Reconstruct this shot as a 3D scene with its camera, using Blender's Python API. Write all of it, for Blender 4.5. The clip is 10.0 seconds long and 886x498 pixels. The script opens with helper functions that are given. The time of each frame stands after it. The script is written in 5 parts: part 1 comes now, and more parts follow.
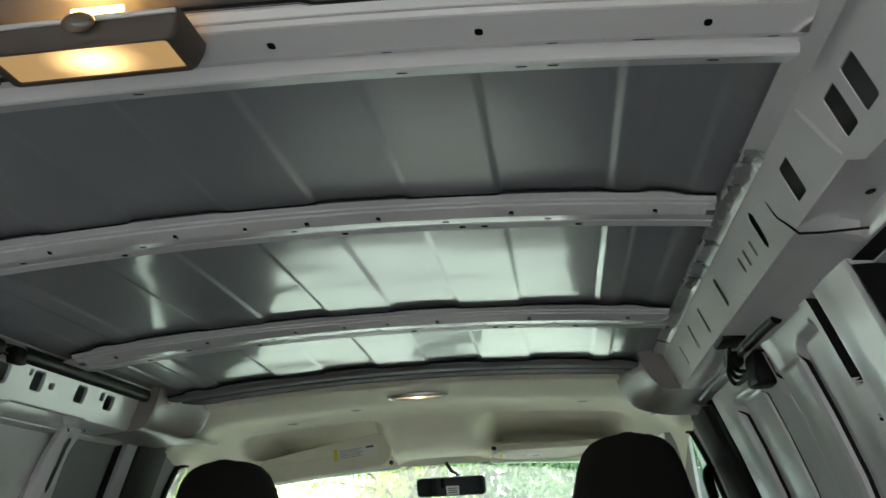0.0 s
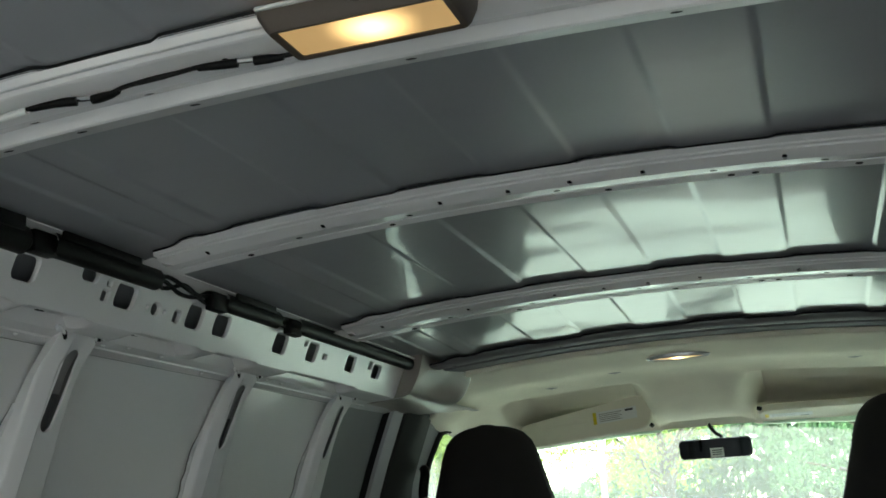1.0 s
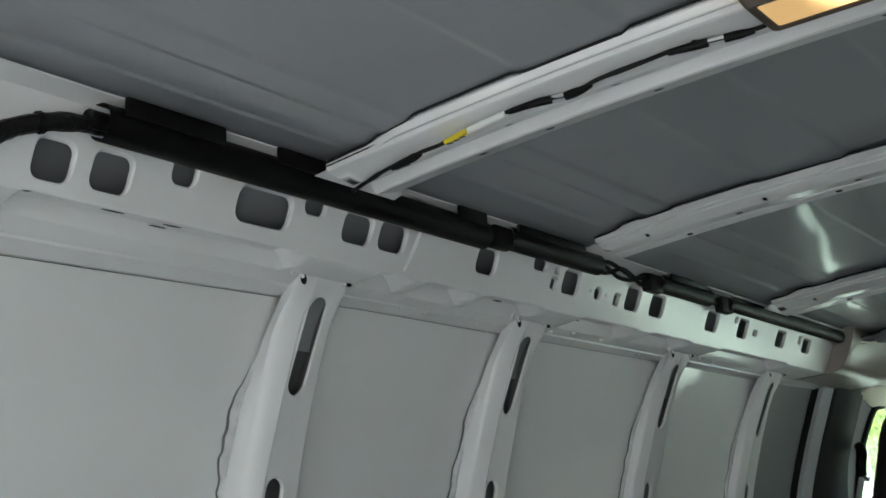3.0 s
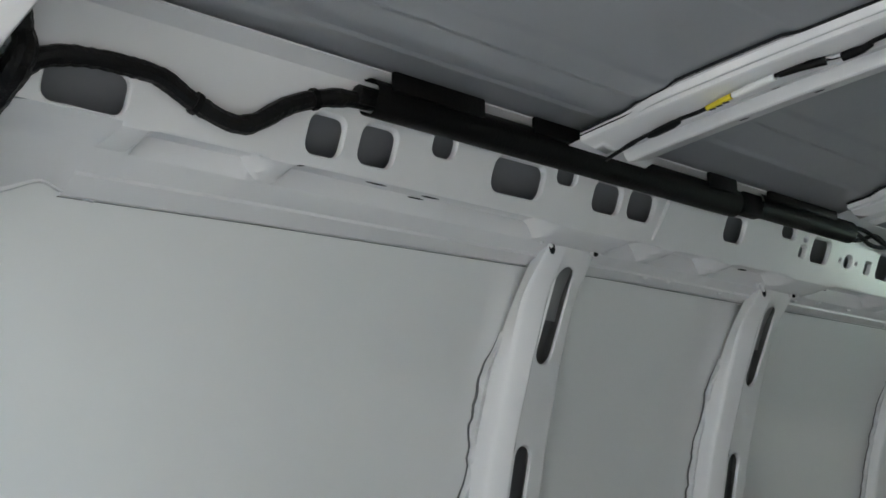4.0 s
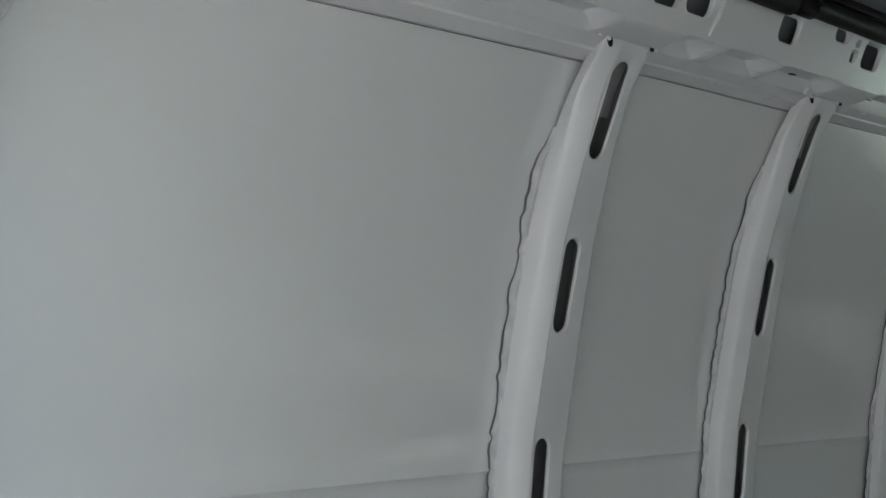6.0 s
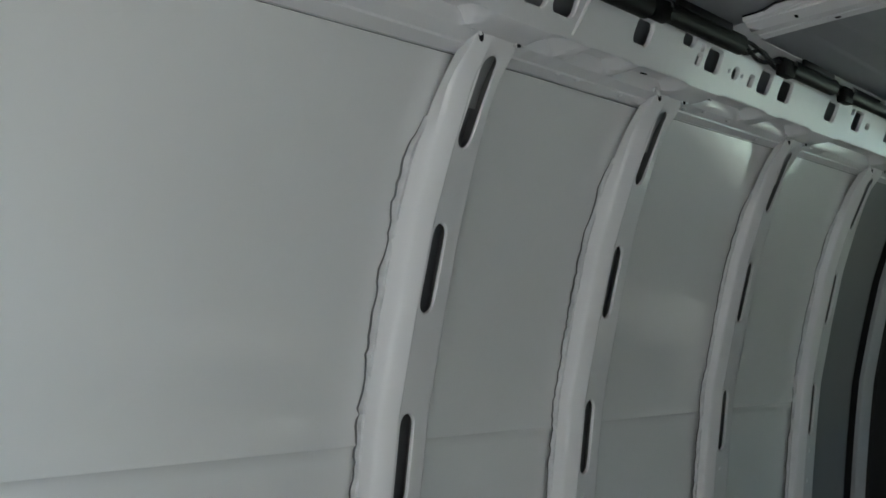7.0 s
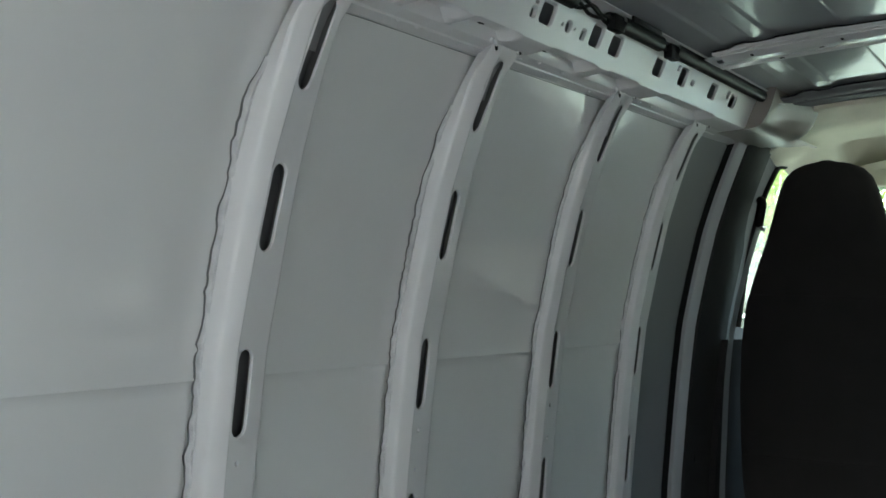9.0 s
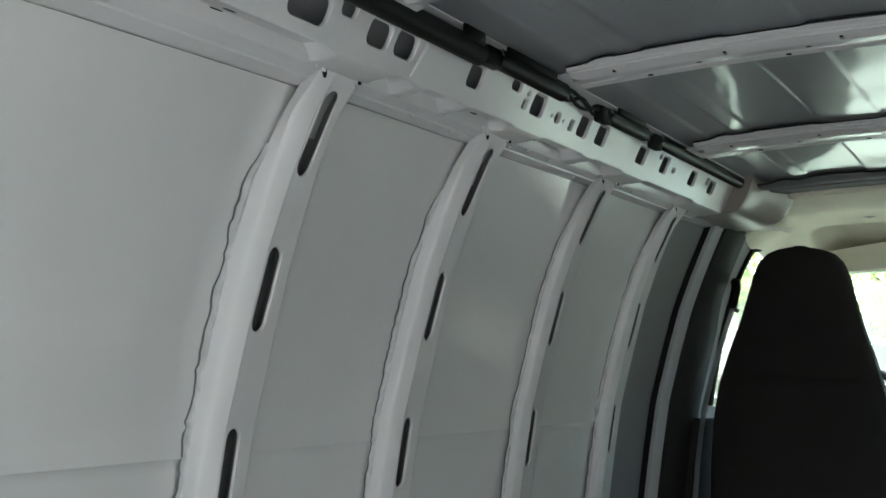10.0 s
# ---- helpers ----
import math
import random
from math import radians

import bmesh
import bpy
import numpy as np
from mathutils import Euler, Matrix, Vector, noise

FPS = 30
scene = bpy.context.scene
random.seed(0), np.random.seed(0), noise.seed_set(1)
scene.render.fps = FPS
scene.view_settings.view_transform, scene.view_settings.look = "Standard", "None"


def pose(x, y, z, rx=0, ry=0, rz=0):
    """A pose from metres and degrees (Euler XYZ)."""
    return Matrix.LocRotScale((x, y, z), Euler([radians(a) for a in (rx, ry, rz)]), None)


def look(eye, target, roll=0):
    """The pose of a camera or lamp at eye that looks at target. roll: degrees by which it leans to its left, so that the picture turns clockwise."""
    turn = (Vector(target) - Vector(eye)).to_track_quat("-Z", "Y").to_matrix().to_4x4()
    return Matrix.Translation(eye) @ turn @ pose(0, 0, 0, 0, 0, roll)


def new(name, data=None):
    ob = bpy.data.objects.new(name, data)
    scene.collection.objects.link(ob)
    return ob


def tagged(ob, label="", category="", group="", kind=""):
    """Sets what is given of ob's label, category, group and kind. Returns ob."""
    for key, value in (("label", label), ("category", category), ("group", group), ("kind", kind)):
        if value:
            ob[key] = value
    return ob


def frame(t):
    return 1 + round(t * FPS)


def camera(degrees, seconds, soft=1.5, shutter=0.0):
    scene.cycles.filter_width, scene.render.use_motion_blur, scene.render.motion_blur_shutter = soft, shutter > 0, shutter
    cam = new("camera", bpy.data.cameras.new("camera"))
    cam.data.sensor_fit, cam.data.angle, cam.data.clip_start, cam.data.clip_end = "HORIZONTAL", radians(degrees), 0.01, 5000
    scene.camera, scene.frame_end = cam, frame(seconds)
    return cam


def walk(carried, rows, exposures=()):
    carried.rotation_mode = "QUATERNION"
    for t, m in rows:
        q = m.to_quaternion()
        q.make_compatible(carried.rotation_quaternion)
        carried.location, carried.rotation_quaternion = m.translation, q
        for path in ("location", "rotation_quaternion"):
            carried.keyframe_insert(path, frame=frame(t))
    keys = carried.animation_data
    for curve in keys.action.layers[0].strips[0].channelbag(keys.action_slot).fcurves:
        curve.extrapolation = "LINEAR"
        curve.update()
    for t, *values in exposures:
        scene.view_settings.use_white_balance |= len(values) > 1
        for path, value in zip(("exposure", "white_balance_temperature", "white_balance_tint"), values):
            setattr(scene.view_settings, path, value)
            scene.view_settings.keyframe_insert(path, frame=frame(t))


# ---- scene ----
# Interior of an empty cargo van, seen from its open rear doors.  x: right, y: forward, z: up from the load floor.
cam = camera(43.7, 10.0, soft=1.6)
PATH = [
    (0, pose(0.3507, 0.7074, 0.9424, 105.207, 3.286, 6.256)),
    (0.5, pose(0.3276, 0.7189, 0.9355, 104.576, 2.655, 13.158)),
    (1, pose(0.3069, 0.7163, 0.9351, 104.310, 3.292, 18.804)),
    (1.5, pose(0.2938, 0.7100, 0.9303, 104.073, 3.648, 23.761)),
    (2, pose(0.2785, 0.6989, 0.9292, 104.398, 3.326, 28.791)),
    (2.5, pose(0.2540, 0.6798, 0.9304, 103.948, 2.895, 34.082)),
    (3, pose(0.2314, 0.6489, 0.9301, 104.551, 2.856, 38.452)),
    (3.2, pose(0.2203, 0.6392, 0.9322, 104.369, 2.359, 40.616)),
    (4.3, pose(0.1750, 0.5969, 0.9386, 102.634, 1.035, 50.770)),
    (4.5, pose(0.1739, 0.5905, 0.9306, 102.290, 1.278, 52.023)),
    (5, pose(0.1730, 0.5793, 0.9241, 99.608, 0.325, 53.046)),
    (5.2, pose(0.1741, 0.5736, 0.9172, 98.425, 0.503, 53.047)),
    (6.3, pose(0.1420, 0.5399, 0.8588, 94.239, -0.797, 46.521)),
    (6.5, pose(0.1628, 0.5163, 0.8653, 94.007, -1.232, 45.028)),
    (7, pose(0.1510, 0.4889, 0.8632, 94.331, -0.481, 39.992)),
    (7.5, pose(0.1550, 0.4776, 0.8543, 94.171, -0.895, 37.064)),
    (8, pose(0.1651, 0.4705, 0.8499, 93.056, -0.475, 35.215)),
    (8.5, pose(0.1785, 0.4655, 0.8468, 92.555, -0.527, 33.523)),
    (9, pose(0.1937, 0.4617, 0.8438, 91.935, -0.719, 32.249)),
    (9.5, pose(0.1936, 0.4539, 0.8382, 92.923, -1.237, 30.257)),
    (10, pose(0.1904, 0.4125, 0.8880, 94.804, -2.651, 30.617)),
]
walk(cam, PATH, exposures=[(0, 2.65, 6750, 2), (0.5, 2.69, 6660, -2), (1.5, 2.78, 6640, -4), (2.5, 3.11, 6530, -1), (3.0, 3.22, 6530, 0), (4.5, 3.17, 6500, 3), (5.2, 3.07, 6560, 4), (6.5, 2.86, 6540, 1), (8, 3.03, 6560, 0), (9.25, 3.09, 6400, -1), (10, 3.18, 6600, 1)])

# ---------------------------------------------------------------- light
world = bpy.data.worlds.new("daylight")
scene.world = world
world.use_nodes = True
wn = world.node_tree.nodes
sky = wn.new("ShaderNodeTexSky")
sky.sky_type = "NISHITA"
sky.sun_disc = False
sky.sun_elevation = radians(50)
sky.sun_rotation = radians(331)
sky.air_density, sky.dust_density = 1.0, 2.0
world.node_tree.links.new(sky.outputs[0], wn["Background"].inputs[0])
wn["Background"].inputs[1].default_value = 0.15
sun_data = bpy.data.lights.new("sun", "SUN")
sun_data.energy, sun_data.angle, sun_data.color = 5.0, radians(0.53), (1.0, 0.95, 0.87)
sun = new("sun", sun_data)
sun.matrix_world = look((0, 0, 30), (0.31 * 10, -0.56 * 10, 30 - 0.766 * 10))


# ---------------------------------------------------------------- materials
def material(name, base, rough=0.5, metal=0.0, spec=0.5, mottle=0.08, scale=6.0, grain=220.0, bump=0.02, coat=0.0,
             coat_rough=0.05, dirt=None, dirt_amount=0.0, wave=0.0):
    """Principled paint, plastic or cloth with a broad mottle, a fine grain and a little relief."""
    m = bpy.data.materials.new(name)
    m.use_nodes = True
    nt = m.node_tree
    nd, ln = nt.nodes, nt.links
    p = nd["Principled BSDF"]
    co = nd.new("ShaderNodeTexCoord")
    big = nd.new("ShaderNodeTexNoise")
    big.inputs["Scale"].default_value, big.inputs["Detail"].default_value = scale, 5.0
    fine = nd.new("ShaderNodeTexNoise")
    fine.inputs["Scale"].default_value, fine.inputs["Detail"].default_value = grain, 3.0
    ln.new(co.outputs["Object"], big.inputs["Vector"])
    ln.new(co.outputs["Object"], fine.inputs["Vector"])
    ramp = nd.new("ShaderNodeValToRGB")
    lo = tuple(c * (1 - mottle) for c in base)
    hi = tuple(min(1, c * (1 + mottle)) for c in base)
    ramp.color_ramp.elements[0].position, ramp.color_ramp.elements[0].color = 0.3, (*lo, 1)
    ramp.color_ramp.elements[1].position, ramp.color_ramp.elements[1].color = 0.7, (*hi, 1)
    ln.new(big.outputs["Fac"], ramp.inputs["Fac"])
    colour = ramp.outputs["Color"]
    if dirt:
        spots = nd.new("ShaderNodeTexNoise")
        spots.inputs["Scale"].default_value, spots.inputs["Detail"].default_value = scale * 3.1, 8.0
        ln.new(co.outputs["Object"], spots.inputs["Vector"])
        cut = nd.new("ShaderNodeMapRange")
        cut.inputs["From Min"].default_value, cut.inputs["From Max"].default_value = 0.58, 0.75
        cut.inputs["To Max"].default_value = dirt_amount
        ln.new(spots.outputs["Fac"], cut.inputs["Value"])
        mix = nd.new("ShaderNodeMix")
        mix.data_type = "RGBA"
        ln.new(cut.outputs["Result"], mix.inputs["Factor"])
        ln.new(colour, mix.inputs["A"])
        mix.inputs["B"].default_value = (*dirt, 1)
        colour = mix.outputs["Result"]
    ln.new(colour, p.inputs["Base Color"])
    rr = nd.new("ShaderNodeMapRange")
    rr.inputs["To Min"].default_value, rr.inputs["To Max"].default_value = rough * 0.85, min(1, rough * 1.15)
    ln.new(big.outputs["Fac"], rr.inputs["Value"])
    ln.new(rr.outputs["Result"], p.inputs["Roughness"])
    p.inputs["Metallic"].default_value = metal
    p.inputs["Specular IOR Level"].default_value = spec
    p.inputs["Coat Weight"].default_value = coat
    p.inputs["Coat Roughness"].default_value = coat_rough
    bm_ = nd.new("ShaderNodeBump")
    bm_.inputs["Strength"].default_value, bm_.inputs["Distance"].default_value = bump, 0.004
    ln.new(fine.outputs["Fac"], bm_.inputs["Height"])
    out = bm_
    if wave:
        w = nd.new("ShaderNodeBump")
        w.inputs["Strength"].default_value, w.inputs["Distance"].default_value = wave, 0.02
        soft_noise = nd.new("ShaderNodeTexNoise")
        soft_noise.inputs["Scale"].default_value, soft_noise.inputs["Detail"].default_value = 4.5, 1.0
        ln.new(co.outputs["Object"], soft_noise.inputs["Vector"])
        ln.new(soft_noise.outputs["Fac"], w.inputs["Height"])
        ln.new(bm_.outputs["Normal"], w.inputs["Normal"])
        out = w
        ln.new(w.outputs["Normal"], p.inputs["Coat Normal"])
    ln.new(out.outputs["Normal"], p.inputs["Normal"])
    return m


def glow(name, colour, strength, hot=0.0, centre=(0, 0, 0), size=0.05):
    """A lit lamp glass: even glow, brighter round the bulb behind it."""
    m = bpy.data.materials.new(name)
    m.use_nodes = True
    nd, ln = m.node_tree.nodes, m.node_tree.links
    p = nd["Principled BSDF"]
    p.inputs["Base Color"].default_value = (*colour, 1)
    p.inputs["Emission Color"].default_value = (*colour, 1)
    co = nd.new("ShaderNodeTexCoord")
    mp = nd.new("ShaderNodeMapping")
    mp.vector_type = "POINT"
    mp.inputs["Location"].default_value = tuple(-c / size for c in centre)
    mp.inputs["Scale"].default_value = (1 / size,) * 3
    gr = nd.new("ShaderNodeTexGradient")
    gr.gradient_type = "QUADRATIC_SPHERE"
    ln.new(co.outputs["Object"], mp.inputs["Vector"])
    ln.new(mp.outputs["Vector"], gr.inputs["Vector"])
    ma = nd.new("ShaderNodeMath")
    ma.operation = "MULTIPLY_ADD"
    ma.inputs[1].default_value, ma.inputs[2].default_value = hot, strength
    ln.new(gr.outputs["Fac"], ma.inputs[0])
    ln.new(ma.outputs[0], p.inputs["Emission Strength"])
    return m


def pane_glass(name, tint):
    m = bpy.data.materials.new(name)
    m.use_nodes = True
    nd, ln = m.node_tree.nodes, m.node_tree.links
    nd.remove(nd["Principled BSDF"])
    tr, gl, mx, fr = (nd.new("ShaderNode" + k) for k in ("BsdfTransparent", "BsdfGlossy", "MixShader", "LayerWeight"))
    power, scale_ = nd.new("ShaderNodeMath"), nd.new("ShaderNodeMath")
    power.operation, scale_.operation = "POWER", "MULTIPLY_ADD"
    power.inputs[1].default_value = 5.0
    scale_.inputs[1].default_value, scale_.inputs[2].default_value = 0.8, 0.06
    tr.inputs["Color"].default_value = (*tint, 1)
    gl.inputs["Roughness"].default_value = 0.02
    fr.inputs["Blend"].default_value = 0.5
    ln.new(fr.outputs["Facing"], power.inputs[0])
    ln.new(power.outputs[0], scale_.inputs[0])
    ln.new(scale_.outputs[0], mx.inputs[0])
    ln.new(tr.outputs[0], mx.inputs[1])
    ln.new(gl.outputs[0], mx.inputs[2])
    # thin translucent film in the glass, painting haze over the outside view
    haze_film, hazed = nd.new("ShaderNodeBsdfTranslucent"), nd.new("ShaderNodeMixShader")
    haze_film.inputs["Color"].default_value = (0.85, 0.95, 0.93, 1)
    hazed.inputs[0].default_value = 0.045
    ln.new(mx.outputs[0], hazed.inputs[1])
    ln.new(haze_film.outputs[0], hazed.inputs[2])
    ln.new(hazed.outputs[0], nd["Material Output"].inputs[0])
    return m


PAINT = material("grey_white_body_paint", (0.795, 0.783, 0.79), 0.38, mottle=0.03, scale=2.5, grain=500, bump=0.015,
                 coat=0.6, coat_rough=0.12, dirt=(0.42, 0.42, 0.41), dirt_amount=0.12, wave=0.03)
PANEL = material("side_panel_paint", (0.785, 0.785, 0.78), 0.46, mottle=0.045, scale=1.3, grain=420, bump=0.012,
                 coat=0.65, coat_rough=0.035, dirt=(0.45, 0.45, 0.44), dirt_amount=0.10, wave=0.025)
ROOF = material("grey_roof_primer", (0.305, 0.312, 0.33), 0.36, spec=0.6, mottle=0.06, scale=3.0, grain=350, bump=0.012, coat=0.38,
                coat_rough=0.055, dirt=(0.16, 0.16, 0.17), dirt_amount=0.2, wave=0.19)
SEALER = material("grey_seam_sealer", (0.70, 0.69, 0.70), 0.5, mottle=0.15, scale=40, grain=300, bump=0.3)
BLACK = material("black_conduit_plastic", (0.0035, 0.0035, 0.0038), 0.45, spec=0.16, mottle=0.2, scale=30, grain=300, bump=0.15)
TAPE = material("black_harness_tape", (0.006, 0.006, 0.0065), 0.4, spec=0.25, mottle=0.4, scale=60, grain=160, bump=0.5)
# rubber and sealant black, also painted where hollows hold only shade
RUBBER_SHADE = material("black_rubber_sealant_and_shade", (0.016, 0.016, 0.017), 0.8, spec=0.15, mottle=0.2, scale=50)
DOOR_SKIN = material("thin_grey_door_skin_paint", (0.40, 0.41, 0.405), 0.36, mottle=0.06, scale=3.0, grain=420, bump=0.015, coat=0.5, coat_rough=0.12, dirt=(0.25, 0.25, 0.24), dirt_amount=0.25, wave=0.05)
JOINT_SHADE = material("dark_joint_and_slot_shade", (0.15, 0.15, 0.152), 0.4, mottle=0.15, scale=9)
DULL = material("dull_grey_primer", (0.17, 0.165, 0.175), 0.7, mottle=0.08, scale=8, spec=0.2)
DARK_STEEL = material("dark_oiled_steel", (0.16, 0.16, 0.165), 0.3, metal=1.0, mottle=0.2, scale=40)
FLOOR = material("black_rubber_floor_mat", (0.06, 0.06, 0.062), 0.7, mottle=0.15, scale=3, dirt=(0.12, 0.115, 0.10), dirt_amount=0.4)
TAUPE = material("taupe_grey_plastic", (0.31, 0.28, 0.255), 0.32, mottle=0.04, scale=20, grain=700, bump=0.06)
CREAM = material("cream_headliner_cloth", (0.87, 0.825, 0.69), 0.9, mottle=0.05, scale=9, grain=900, bump=0.25, spec=0.2)
VISOR = material("cream_visor_vinyl", (0.80, 0.76, 0.64), 0.7, mottle=0.03, scale=15, grain=900, bump=0.15, spec=0.3)
CLOTH = material("charcoal_seat_cloth", (0.024, 0.0225, 0.0225), 0.9, mottle=0.15, scale=12, grain=900, bump=0.4, spec=0.25)
VINYL = material("charcoal_seat_vinyl", (0.022, 0.0215, 0.022), 0.5, mottle=0.1, scale=20, grain=600, bump=0.15)
DASH = material("dark_dashboard_plastic", (0.11, 0.112, 0.115), 0.55, mottle=0.1, scale=15, grain=500, bump=0.15)
DARKTRIM = material("dark_grey_pillar_trim", (0.022, 0.021, 0.021), 0.7, spec=0.22, mottle=0.08, scale=14, grain=500, bump=0.12)
LAMPBOX = material("brown_lamp_plastic", (0.075, 0.055, 0.042), 0.45, mottle=0.06, scale=25, grain=600, bump=0.06)
STEEL = material("dull_zinc_steel", (0.45, 0.45, 0.46), 0.35, metal=1.0, mottle=0.1, scale=40)
WHITE = material("white_label_paper", (0.8, 0.8, 0.78), 0.6, mottle=0.02)
YELLOW = material("yellow_label", (0.75, 0.60, 0.03), 0.55, mottle=0.05)
INK = material("dark_print", (0.05, 0.05, 0.06), 0.6, mottle=0.02)
WEBBING = material("grey_belt_webbing", (0.22, 0.24, 0.25), 0.6, mottle=0.1, scale=60, grain=500, bump=0.3)
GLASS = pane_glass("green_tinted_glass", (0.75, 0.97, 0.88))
MIRROR = material("mirror_glass", (0.10, 0.105, 0.11), 0.02, metal=1.0, mottle=0.0, bump=0.0)
TAPE_GREY = material("silvery_seam_tape", (0.42, 0.42, 0.42), 0.28, metal=0.4, mottle=0.05, scale=14, bump=0.2)


# ---------------------------------------------------------------- building blocks
def finish(name, bm, mat, smooth=True):
    """Links a bmesh as a mesh object, smooth but for its sharp edges."""
    bmesh.ops.remove_doubles(bm, verts=bm.verts, dist=1e-5)
    bmesh.ops.recalc_face_normals(bm, faces=bm.faces)
    if smooth:
        for f_ in bm.faces:
            f_.smooth = True
        for e_ in bm.edges:
            if len(e_.link_faces) == 2 and e_.calc_face_angle(0) > radians(32):
                e_.smooth = False
    me = bpy.data.meshes.new(name)
    bm.to_mesh(me)
    bm.free()
    me.materials.append(mat)
    return new(name, me)


def part(name, bm, mat, parent, label="", smooth=True):
    ob = finish(name, bm, mat, smooth)
    ob.parent = parent
    if parent is not None:
        ob.matrix_parent_inverse = parent.matrix_world.inverted()
    return tagged(ob, label)


def thing(name, place, label, category, group="", kind=""):
    ob = new(name)
    ob.location = place
    ob.matrix_world = Matrix.Translation(place)
    return tagged(ob, label, category, group, kind)


def grid(bm, rows, close_u=False, close_v=False):
    """Quads over rows of points."""
    vs = [[bm.verts.new(p) for p in r] for r in rows]
    nr, nc = len(vs), len(vs[0])
    for i in range(nr if close_v else nr - 1):
        for j in range(nc if close_u else nc - 1):
            a, b, c, d = vs[i][j], vs[i][(j + 1) % nc], vs[(i + 1) % nr][(j + 1) % nc], vs[(i + 1) % nr][j]
            bm.faces.new((a, b, c, d))
    return vs


def box(bm, x0, x1, y0, y1, z0, z1, bevel=0.0, seg=2):
    vs = [bm.verts.new((x, y, z)) for x in (x0, x1) for y in (y0, y1) for z in (z0, z1)]
    fs = [bm.faces.new([vs[i] for i in q]) for q in ((0, 1, 3, 2), (4, 6, 7, 5), (0, 4, 5, 1), (2, 3, 7, 6), (0, 2, 6, 4), (1, 5, 7, 3))]
    if bevel:
        es = list({e_ for f_ in fs for e_ in f_.edges})
        bmesh.ops.bevel(bm, geom=es, offset=bevel, segments=seg, profile=0.5, affect="EDGES")


def tube(bm, pts, radius, n=10, caps=True, wob=0.0):
    """A round bar along a line of points; radius a number or one per point."""
    pts = [Vector(p) for p in pts]
    rad = radius if isinstance(radius, (list, tuple)) else [radius] * len(pts)
    up = Vector((0.31, 0.17, 0.93))
    rows = []
    for i, p in enumerate(pts):
        t = (pts[min(i + 1, len(pts) - 1)] - pts[max(i - 1, 0)]).normalized()
        a = (up - t * up.dot(t)).normalized()
        up = a
        b = t.cross(a)
        r = rad[i] * (1 + wob * random.uniform(-1, 1))
        rows.append([p + a * (r * math.cos(2 * math.pi * k / n)) + b * (r * math.sin(2 * math.pi * k / n)) for k in range(n)])
    vs = grid(bm, rows, close_u=True)
    if caps:
        bm.faces.new(vs[0])
        bm.faces.new(list(reversed(vs[-1])))


def curve_points(pts, steps=6):
    """A smooth line through the points."""
    pts = [Vector(p) for p in pts]
    ext = [pts[0] * 2 - pts[1]] + pts + [pts[-1] * 2 - pts[-2]]
    out = []
    for i in range(1, len(ext) - 2):
        p0, p1, p2, p3 = ext[i - 1:i + 3]
        for s in range(steps):
            t = s / steps
            out.append(0.5 * (2 * p1 + (p2 - p0) * t + (2 * p0 - 5 * p1 + 4 * p2 - p3) * t * t + (3 * p1 - p0 - 3 * p2 + p3) * t ** 3))
    return out + [pts[-1]]


def round_hole(cu, cv, w, h, r=None, n=4):
    """Loop of a rounded opening in a sheet's own plane."""
    r = min(w, h) / 2 - 1e-4 if r is None else min(r, min(w, h) / 2 - 1e-4)
    loop = []
    for k, (su, sv) in enumerate(((1, 1), (-1, 1), (-1, -1), (1, -1))):
        for i in range(n + 1):
            a = math.pi / 2 * (k + i / n)
            loop.append((cu + su * (w / 2 - r) + r * math.cos(a), cv + sv * (h / 2 - r) + r * math.sin(a)))
    return loop


def dense(loop, step):
    out = []
    for (u0, v0), (u1, v1) in zip(loop, loop[1:] + loop[:1]):
        n = max(1, int(math.hypot(u1 - u0, v1 - v0) / step))
        out += [(u0 + (u1 - u0) * i / n, v0 + (v1 - v0) * i / n) for i in range(n)]
    return out


def swell(loop, by):
    """The loop of an opening, grown outwards."""
    out = []
    for (u0, v0), (u, v), (u1, v1) in zip(loop[-1:] + loop[:-1], loop, loop[1:] + loop[:1]):
        du, dv = u1 - u0, v1 - v0
        n = math.hypot(du, dv) or 1.0
        out.append((u + by * dv / n, v - by * du / n))
    return out


def sheet(bm, outline, holes, place, rim=0.003, step=0.04, flare=0.0, cuts=()):
    """A metal sheet with real openings: filled in its own plane (u, v), then laid into the world by place(u, v, depth). flare: width of the rolled edge; cuts: heights v at which a bent sheet is divided."""
    flat = bmesh.new()
    loops = [dense(outline, step)] + [swell(lp, flare) for lp in holes]
    for lp in loops:
        vs = [flat.verts.new((u, v, 0)) for u, v in lp]
        for a, b in zip(vs, vs[1:] + vs[:1]):
            flat.edges.new((a, b))
    bmesh.ops.triangle_fill(flat, use_beauty=True, use_dissolve=False, edges=flat.edges[:])
    for h in cuts:
        bmesh.ops.bisect_plane(flat, geom=flat.verts[:] + flat.edges[:] + flat.faces[:], plane_co=(0, h, 0), plane_no=(0, 1, 0))
    made = {}
    for v in flat.verts:
        made[v] = bm.verts.new(place(v.co.x, v.co.y, 0.0))
    for f_ in flat.faces:
        bm.faces.new([made[v] for v in f_.verts])
    flat.free()
    for lp in holes:
        rings = [[place(u, v, 0.0) for u, v in swell(lp, flare)]]
        if flare:
            rings += [[place(u, v, 1.1 * flare) for u, v in swell(lp, 0.1 * flare)]]
        grid(bm, rings + [[place(u, v, rim) for u, v in lp]], close_u=True)


def lerp(table, v):
    return float(np.interp(v, [a for a, _ in table], [b for _, b in table]))


def ease(a, b, v):
    t = max(0.0, min(1.0, (v - a) / (b - a)))
    return t * t * (3 - 2 * t)


